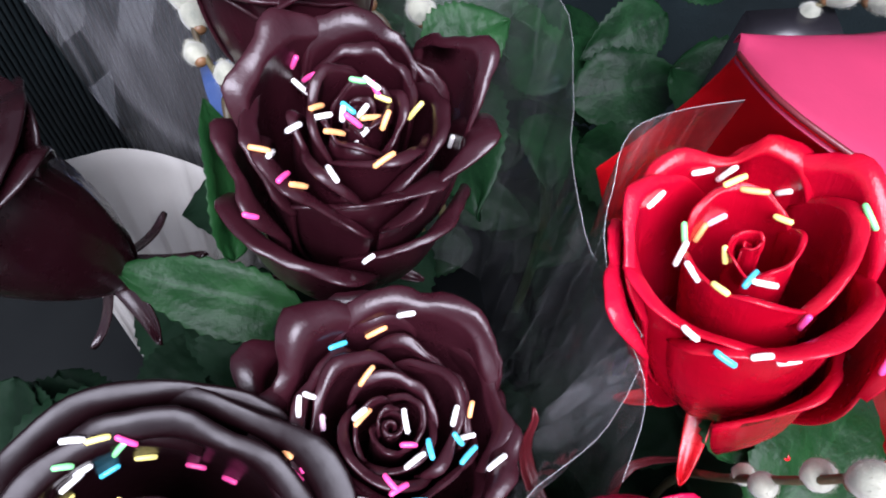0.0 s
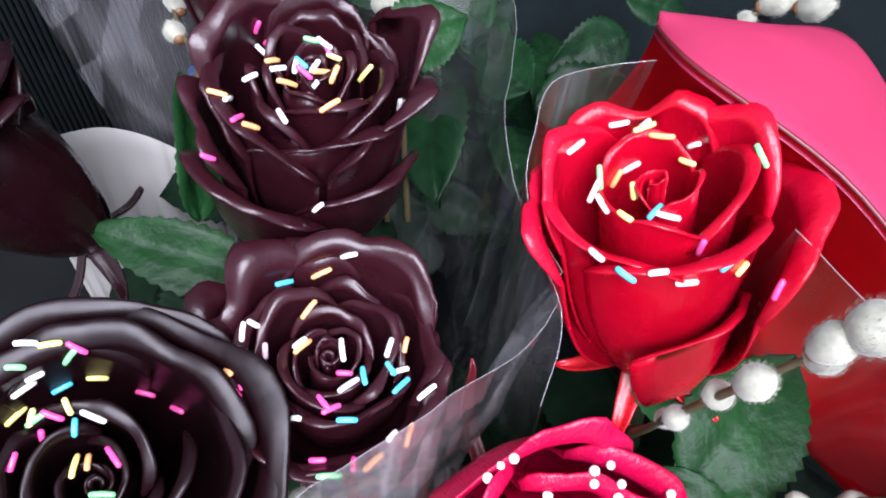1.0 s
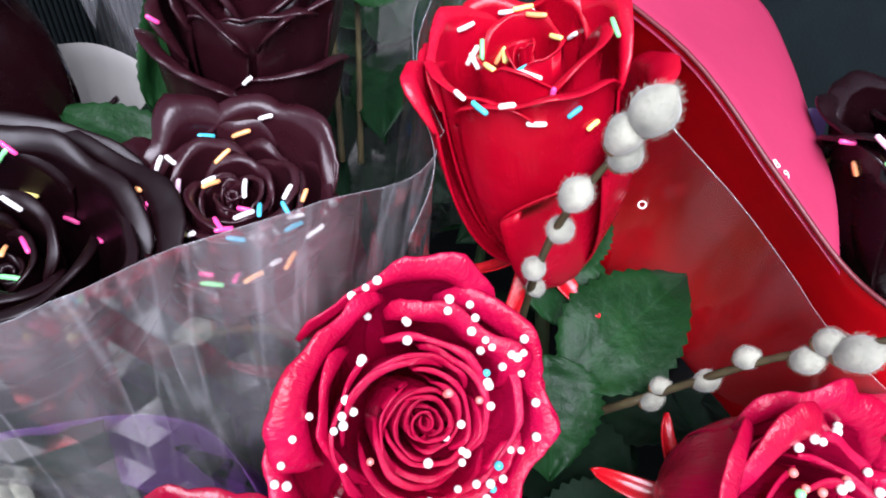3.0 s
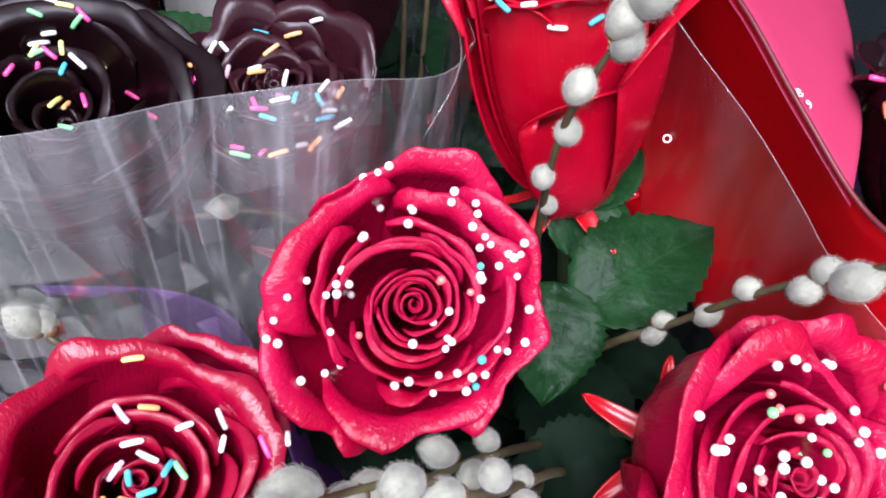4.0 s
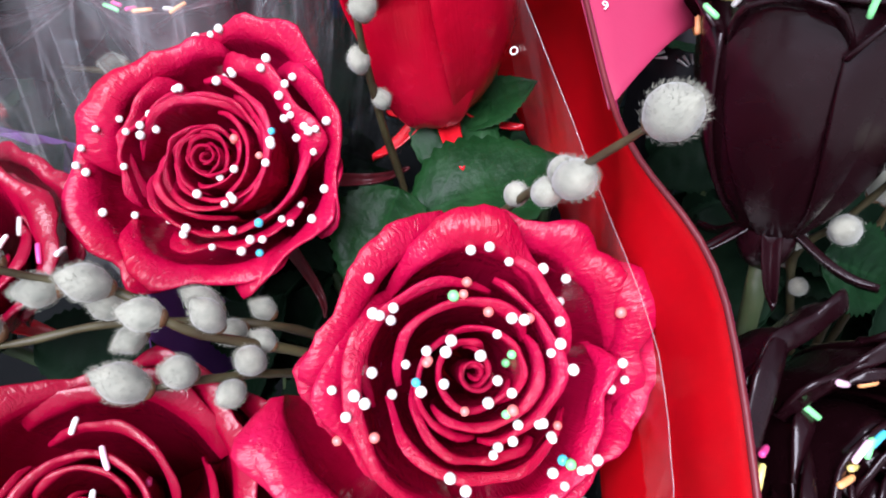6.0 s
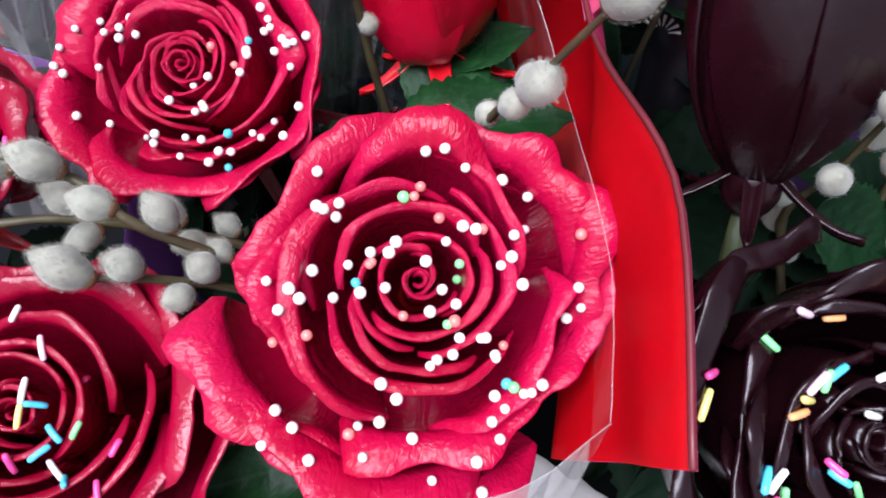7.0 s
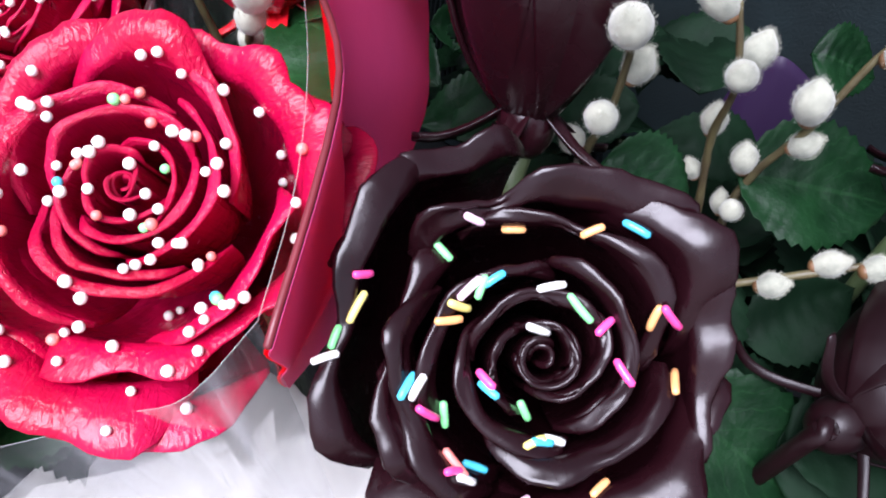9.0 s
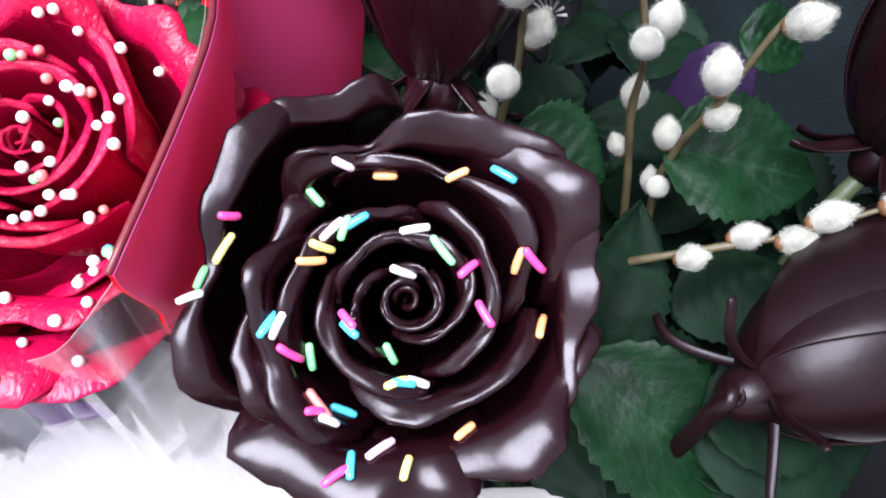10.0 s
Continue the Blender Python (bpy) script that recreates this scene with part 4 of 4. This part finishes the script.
# leaves that show between the heads
add_leaf(rC, (.105, .060, .270), (.148, .099, .298), (-.2, -.6, .8), .042)
add_leaf(rC, (.099, .082, .275), (.107, .107, .300), (.2, -.7, .7), .034)
add_leaf(rC, (.100, .100, .286), (.115, .124, .306), (-.2, -.6, .7), .022)
add_leaf(rC, (.096, .066, .276), (.104, .028, .256), (.2, -.6, .8), .036)
add_leaf(rC, (.109, .059, .264), (.117, .090, .278), (.3, -.6, .7), .026)
add_leaf(rA, (-.050, .130, .288), (-.111, .131, .321), (.1, -.5, .8), .026)
add_leaf(rA, (-.070, .133, .295), (-.069, .100, .280), (.2, -.4, .8), .034, DEEPSHADELEAF)
add_leaf(rA, (-.073, .140, .313), (-.070, .178, .352), (.9, -.4, .3), .024)
add_leaf(rA, (-.006, .212, .338), (.024, .222, .353), (0, -.6, .8), .030)
add_leaf(rN, (.257, .158, .274), (.305, .184, .277), (.4, -.6, .7), .042, SHADELEAF)
add_leaf(rN, (.233, .103, .289), (.260, .117, .282), (.4, -.6, .7), .028, SHADELEAF)
add_leaf(rN, (.277, .109, .222), (.268, .140, .266), (.6, -.5, .6), .030, DEEPSHADELEAF)
add_leaf(rN, (.274, .097, .228), (.347, .109, .208), (.4, -.5, .8), .044, SHADELEAF)
add_leaf(rN, (.285, .143, .225), (.308, .173, .246), (.4, -.6, .7), .030, DEEPSHADELEAF)
add_leaf(rN, (.277, .112, .217), (.318, .150, .208), (.4, -.5, .8), .032, DEEPSHADELEAF)
add_leaf(rN, (.255, .200, .304), (.277, .214, .301), (.4, -.6, .7), .024, SHADELEAF)
add_leaf(rF, (.145, -.013, .208), (.105, -.066, .199), (.3, -.4, .9), .034)
add_leaf(rF, (.130, -.017, .190), (.116, -.049, .185), (.3, -.4, .9), .028)

# ---- wrapping ----
RIM = [(.083, .161, .386), (.087, .131, .393), (.123, .101, .381), (.150, .073, .361), (.169, .053, .347), (.183, .039, .343), (.211, .021, .333), (.239, -.020, .311)]
LOW = [(.057, .178, .318), (.075, .172, .275), (.115, .145, .255), (.140, .122, .247), (.160, .098, .242), (.176, .075, .240), (.190, .048, .240), (.209, .005, .252)]
wrap = thing("red_paper_wrap", Matrix.Identity(4), "glossy red paper wrap with a dark hem round the red roses", "wrapping paper")
top, low = spline(RIM, 40), spline(LOW, 40)
grid = []
for i in range(16):
    f = i / 15
    row = []
    for j in range(40):
        p = low[j].lerp(top[j], f)
        out = Vector((0.6, 0.6, -0.3)) * 0.018 * math.sin(math.pi * f) * (1 - 1.1 * smooth(0.45, 0.8, j / 39))
        w = noise.noise(Vector((j * 0.12, f * 2, 3.1))) * 0.004 * math.sin(math.pi * f)
        row.append(p + out + Vector((w, w, 0)))
    grid.append(row)
part("paper", sheet(grid, 0.0004), REDPAPER, wrap)
part("outer_paper", sheet([[q + Vector((0.75, 0.6, -0.2)) * 0.0008 for q in row] for row in grid], 0.0004), CRIMSON, wrap, "crimson outer face of the paper")
part("hem", tube(top, [0.0008] * 40, 7), HEM, wrap, "dark narrow hem")
FLAP = [(.086, .172, .384), (.13, .188, .374), (.168, .200, .362), (.176, .155, .356), (.176, .115, .350)]
fl, tp = spline(FLAP, 24), spline(RIM[:5], 24)
grid = [[tp[j].lerp(fl[j], i / 9) + Vector((0, 0, -0.003 + 0.006 * math.sin(math.pi * i / 9))) for j in range(24)] for i in range(10)]
part("flap", sheet(grid, 0.0004), PINKPAPER, wrap, "pink underside of the folded paper")


def curtain(name, rim, foot, mat, label, category, rows=22, cols=70, ripple=0.003, seed=0.0, thick=0.00012, crisp=False, edge=None):
    """A thin sheet that hangs from a rim line to a foot line, with pleats that run down it; crisp: hard creases as in plastic film."""
    a, b = spline(rim, cols), spline(foot, cols)
    rnd = random.Random(int(seed * 10))
    g = []
    for i in range(rows):
        f = i / (rows - 1)
        row = []
        for j in range(cols):
            p = a[j].lerp(b[j], f)
            k = noise.noise(Vector((j * 0.16 + seed, f * 0.9, seed))) + 0.5 * noise.noise(Vector((j * 0.5 + seed, f * 1.7, seed + 5)))
            if crisp:
                k = k * 0.7 + rnd.uniform(-0.5, 0.5)
            row.append(p + Vector((k, -k, 0.6 * k)) * ripple * ((0.35 + f) if i else 0.25))
        g.append(row)
    t = thing(name, Matrix.Identity(4), label, category)
    ob = part("sheet", sheet(g, thick), mat, t)
    ob.visible_shadow = not crisp
    if crisp:
        ob.data.polygons.foreach_set("use_smooth", [False] * len(ob.data.polygons))
    if edge:
        part("cut_edge", tube(g[0], [0.00013] * cols, 6), edge, t, "thin bright cut edge")
    return t


curtain("film_wrap", [(-.15, -.01, .34), (-.095, -.03, .350), (-.043, -.009, .354), (-.013, .022, .353), (.022, .05, .352), (.046, .073, .347), (.052, .09, .352)],
        [(-.12, -.01, .20), (-.085, -.025, .2), (-.05, -.005, .19), (-.02, .025, .19), (.005, .055, .19), (.018, .085, .2), (.02, .11, .2)],
        HAZY, "crinkled clear plastic film in front of the chocolate roses", "plastic film", seed=1.0, crisp=True, rows=10, cols=34, ripple=.0045, edge=EDGE)
curtain("film_wrap", [(.052, .09, .352), (.039, .115, .362), (.036, .14, .37), (.040, .21, .368), (-.01, .27, .39), (-.08, .27, .39), (-.15, .22, .36)],
        [(.02, .11, .2), (.02, .13, .2), (.02, .15, .2), (.02, .2, .2), (-.01, .22, .2), (-.05, .22, .2), (-.1, .19, .2)],
        THIN, "thin clear plastic film behind the chocolate roses", "plastic film", seed=2.0, crisp=True, rows=10, cols=30, ripple=.0045, edge=EDGE)
curtain("film_wrap", [(.078, .138, .390), (.060, .135, .389), (.047, .128, .388), (.043, .117, .380), (.041, .106, .371), (.044, .091, .360), (.050, .081, .354), (.051, .07, .346), (.046, .057, .334)],
        [(.06, .15, .26), (.05, .145, .26), (.04, .13, .25), (.036, .12, .25), (.036, .11, .25), (.04, .1, .25), (.045, .09, .24), (.05, .08, .23), (.05, .07, .23)],
        THIN, "clear plastic film standing beside the scarlet rose", "plastic film", seed=3.0, crisp=True, rows=9, cols=30, ripple=.0012, edge=EDGE)
curtain("film_wrap", [(.107, .085, .378), (.145, .06, .352), (.173, .045, .327), (.204, .016, .312), (.222, -.010, .297)],
        [(.13, .14, .22), (.155, .125, .2), (.175, .10, .19), (.2, .06, .17), (.21, .03, .14)],
        FILM, "clear plastic film round the red roses", "plastic film", seed=4.0, crisp=True, rows=9, cols=22, ripple=.0018, edge=EDGE)
curtain("film_wrap", [(.222, -.010, .297), (.212, -.022, .275), (.196, -.028, .26), (.164, -.052, .237), (.12, -.1, .215)],
        [(.21, .03, .14), (.2, .02, .12), (.18, .01, .11), (.15, -.01, .1), (.12, -.03, .1)],
        VEIL, "creased clear plastic film below the red roses", "plastic film", seed=5.0, crisp=True, rows=6, cols=13, ripple=.003, edge=EDGE)
curtain("purple_paper_wrap", [(-.10, .02, .25), (-.03, .04, .24), (.03, -.01, .20), (.09, -.03, .17), (.14, .0, .17)], [(-.08, .07, .1), (-.02, .08, .1), (.03, .04, .08), (.09, .02, .06), (.13, .04, .06)],
        PURPLE, "crumpled purple tissue paper under the red roses", "tissue paper", seed=7.0, ripple=.006, thick=.0004, edge=PURPLE)
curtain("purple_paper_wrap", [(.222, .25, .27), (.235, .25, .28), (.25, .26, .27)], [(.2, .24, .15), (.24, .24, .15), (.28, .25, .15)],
        SHADEPURPLE, "purple paper behind the willow twigs", "tissue paper", seed=9.0, cols=18, ripple=.003, thick=.0004, edge=SHADEPURPLE)
curtain("white_paper_wrap", [(.08, -.07, .10), (.15, -.06, .13), (.21, -.03, .14), (.27, .03, .14), (.36, .10, .12), (.44, .16, .11)], [(.09, .03, .15), (.14, .04, .172), (.19, .05, .178), (.25, .07, .165), (.33, .16, .14), (.40, .24, .12)],
        WHITEPAPER, "crumpled white tissue paper under the bouquets", "tissue paper", seed=13.0, ripple=.006, thick=.0004, edge=WHITEPAPER)
curtain("white_paper_wrap", [(-.17, .19, .30), (-.13, .20, .305), (-.10, .205, .285), (-.085, .21, .25)], [(-.16, .17, .1), (-.13, .18, .1), (-.11, .18, .1), (-.09, .19, .1)],
        GREYPAPER, "greyish white paper wrap behind the chocolate roses", "wrapping paper", seed=11.0, ripple=.004, thick=.0004, edge=GREYPAPER)

# ---- willow ----
willow([(.10, .10, .15), (.088, .085, .25), (.086, .068, .302), (.089, .052, .352), (.101, .044, .390)],
       [(.52, 30, .65), (.60, 200, .65), (.70, 120, .75), (.80, 300, .8), (.90, 190, .85), (.93, 40, .8), (1, 0, 1.05)])
willow([(.10, .07, .22), (.123, .052, .27), (.135, .050, .284), (.155, .041, .317), (.168, .034, .334), (.187, .023, .362)],
       [(.28, 0, .55), (.36, 180, .6), (.46, 60, .65), (.55, 240, .65), (.66, 100, .7), (.74, 330, .8), (.78, 170, .9), (1, 0, 1.05)])
willow_spots([(.12, .05, .18), (.110, .005, .25), (.092, -.028, .283), (.076, -.036, .296), (.062, -.048, .303), (.056, -.066, .322)],
             [(.100, -.012, .270, .7), (.094, -.022, .288, .8), (.082, -.036, .291, .9), (.077, -.043, .307, .92), (.060, -.050, .298, .95), (.050, -.056, .312, .95), (.056, -.073, .331, 1.05)])
willow_spots([(.11, .05, .2), (.096, .008, .252), (.080, -.012, .264), (.064, -.036, .275), (.050, -.056, .276), (.038, -.072, .280)],
             [(.085, .006, .268, .75), (.072, -.006, .273, .85), (.086, -.012, .263, .8), (.060, -.030, .284, .85), (.070, -.036, .270, .85), (.043, -.060, .286, 1.0), (.036, -.076, .285, 1.1)])
willow_spots([(.11, .04, .2), (.106, -.005, .25), (.100, -.030, .270), (.094, -.046, .278)], [(.104, -.018, .272, .8), (.099, -.038, .286, .92), (.090, -.050, .282, .95), (.108, -.032, .266, .75)])
willow_spots([(.25, .15, .19), (.230, .118, .262), (.226, .106, .286), (.233, .099, .308), (.238, .090, .332)],
             [(.221, .117, .277, .68), (.217, .098, .294, .72), (.234, .091, .309, .8), (.238, .098, .325, .85), (.239, .084, .338, .9), (.232, .112, .268, .6)])
willow_spots([(.255, .17, .19), (.250, .156, .255), (.248, .146, .288), (.252, .135, .312), (.247, .128, .336)],
             [(.243, .152, .272, .6), (.246, .149, .293, .75), (.255, .127, .319, .9), (.242, .127, .336, .9), (.261, .142, .326, .85)])
willow_spots([(.26, .18, .19), (.258, .163, .25), (.262, .157, .276), (.272, .151, .300), (.280, .152, .326), (.287, .155, .340)],
             [(.252, .166, .258, .6), (.261, .155, .262, .72), (.256, .157, .281, .78), (.274, .153, .296, .85), (.271, .147, .310, .95), (.287, .152, .330, .9)])
willow([(.25, .14, .22), (.266, .131, .244), (.289, .140, .260), (.306, .152, .269), (.323, .165, .282)], [(.4, 20, .75), (.55, 200, .75), (.7, 90, .85), (.8, 270, .85), (1, 0, .95)])
willow([(-.06, .15, .25), (-.070, .169, .345), (-.074, .185, .350), (-.084, .200, .355), (-.089, .212, .362)], [(.5, 20, .75), (.68, 200, .8), (.85, 60, .9), (1, 0, 1.0)])
willow([(-.01, .2, .25), (-.018, .224, .335), (-.031, .230, .351)], [(.8, 30, .9), (1, 0, 1.1)])
willow([(0, .2, .25), (-.003, .220, .332), (-.007, .225, .346)], [(.75, 200, .8), (1, 0, .9)])
willow([(.12, .22, .22), (.134, .236, .319), (.147, .245, .338), (.164, .240, .346)], [(.55, 30, .9), (.75, 200, 1.0), (1, 0, 1.1)])
willow([(.02, .09, .22), (-.003, .053, .288), (-.037, .033, .294), (-.068, .015, .301), (-.085, .004, .308)], [(.35, 200, .8), (.65, 200, .85), (.9, 230, .9), (1, 0, 1.0)])
willow([(-.03, .03, .2), (-.048, -.012, .267), (-.057, -.016, .279)], [(.8, 30, .8), (1, 0, 1.0)])

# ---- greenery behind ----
def bush(origin, size, count, seed, label, mat=DEEPSHADELEAF):
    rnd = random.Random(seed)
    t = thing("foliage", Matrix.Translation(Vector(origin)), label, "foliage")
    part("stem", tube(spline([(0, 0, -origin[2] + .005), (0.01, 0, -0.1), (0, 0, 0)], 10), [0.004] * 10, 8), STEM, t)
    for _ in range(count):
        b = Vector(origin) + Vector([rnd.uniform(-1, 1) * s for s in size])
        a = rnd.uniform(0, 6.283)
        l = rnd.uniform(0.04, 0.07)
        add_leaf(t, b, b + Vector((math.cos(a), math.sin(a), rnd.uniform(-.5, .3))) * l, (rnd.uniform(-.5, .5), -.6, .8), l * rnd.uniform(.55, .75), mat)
    return t


bush((.06, .30, .22), (.09, .05, .07), 46, 21, "shaded green leaves in a bucket behind the bouquets", SHADELEAF)
bush((.17, .27, .20), (.05, .05, .06), 26, 22, "shaded green leaves behind the red bouquet")
bush((.28, .23, .20), (.07, .03, .07), 34, 23, "shaded green rose leaves among the willow")
bush((-.03, .11, .20), (.06, .05, .03), 26, 24, "shaded green leaves under the chocolate roses")
bush((-.13, .09, .22), (.05, .05, .03), 24, 27, "shaded green leaves under the leaning chocolate rose")
bush((.06, .07, .17), (.05, .04, .03), 26, 25, "shaded green leaves under the red roses")
bush((.24, .12, .19), (.04, .03, .03), 20, 26, "shaded green leaves under the dark chocolate roses")


# ---- ribs of the dark netting, and small things behind ----
bm = bmesh.new()
for i in range(100):
    x = -0.55 + i * 0.0055
    r = bmesh.ops.create_cube(bm, size=1)["verts"]
    for v in r:
        v.co = (x + v.co.x * 0.0030, 0.437 + v.co.y * 0.004, 0.30 + v.co.z * 0.56)
tagged(new("netting_ribs", finish(bm, "netting_ribs", DARKCLOTH)), "fine upright ribs of the dark netting", "netting", "", "stuff")


def box(name, m, size, mat, label, category):
    t = thing(name, m, label, category)
    bm = bmesh.new()
    bmesh.ops.create_cube(bm, size=1)
    for v in bm.verts:
        v.co = [c * s for c, s in zip(v.co, size)]
    bmesh.ops.bevel(bm, geom=list(bm.edges), offset=0.0015, segments=2, affect="EDGES")
    part("body", bm, mat, t)
    return t


box("blue_card_box", pose(-.108, .275, .16, 0, 0, 20), (.022, .02, .24), BLUECARD, "plain blue card box behind the roses", "box")
gift = box("black_gift_bag", pose(.138, .268, .19, 12, 0, 5), (.038, .02, .30), BLACKCARD, "black gift bag with white fan motifs", "gift bag")
for cx, cz in ((-.012, .13), (.012, .13), (0, .105), (-.012, .08), (.012, .08)):
    for k in range(7):
        a = radians(20 + k * 23)
        bm = bmesh.new()
        bmesh.ops.create_cube(bm, size=1)
        for v in bm.verts:
            v.co = (v.co.x * 0.0062, v.co.y * 0.0006, v.co.z * 0.0011 * (1.5 if v.co.x > 0 else 0.6))
        ob = part("motif", bm, CANDY["w"], gift, "white printed stroke")
        ob.matrix_basis = pose(cx + math.cos(a) * .007, -.0103, cz + math.sin(a) * .007, 0, -math.degrees(a), 0)


def letter(char, m, height, parent):
    """One printed character as a thin mesh."""
    c = bpy.data.curves.new("printed_letter", "FONT")
    c.body, c.size, c.extrude, c.align_x, c.align_y = char, height * 1.4, 0.00004, "CENTER", "CENTER"
    o = bpy.data.objects.new("printed_letter", c)
    me = bpy.data.meshes.new_from_object(o)
    bpy.data.objects.remove(o)
    me.materials.append(CANDY["w"])
    ob = part("printed_letter", me, None, parent, "white printed letter")
    ob.matrix_basis = m
    return ob


letter("9", frame_of((.1545, .0770, .3587), (.346, -.294, .891), (.80, .58, -.1)), .0029, wrap)
letter("B", frame_of((.1512, .0790, .3607), (.346, -.294, .891), (.80, .58, -.1)), .0029, wrap)
letter("O", frame_of((.1213, .0944, .3275), (-.1, -.75, .6), (.80, .58, -.1)), .0028, wrap)
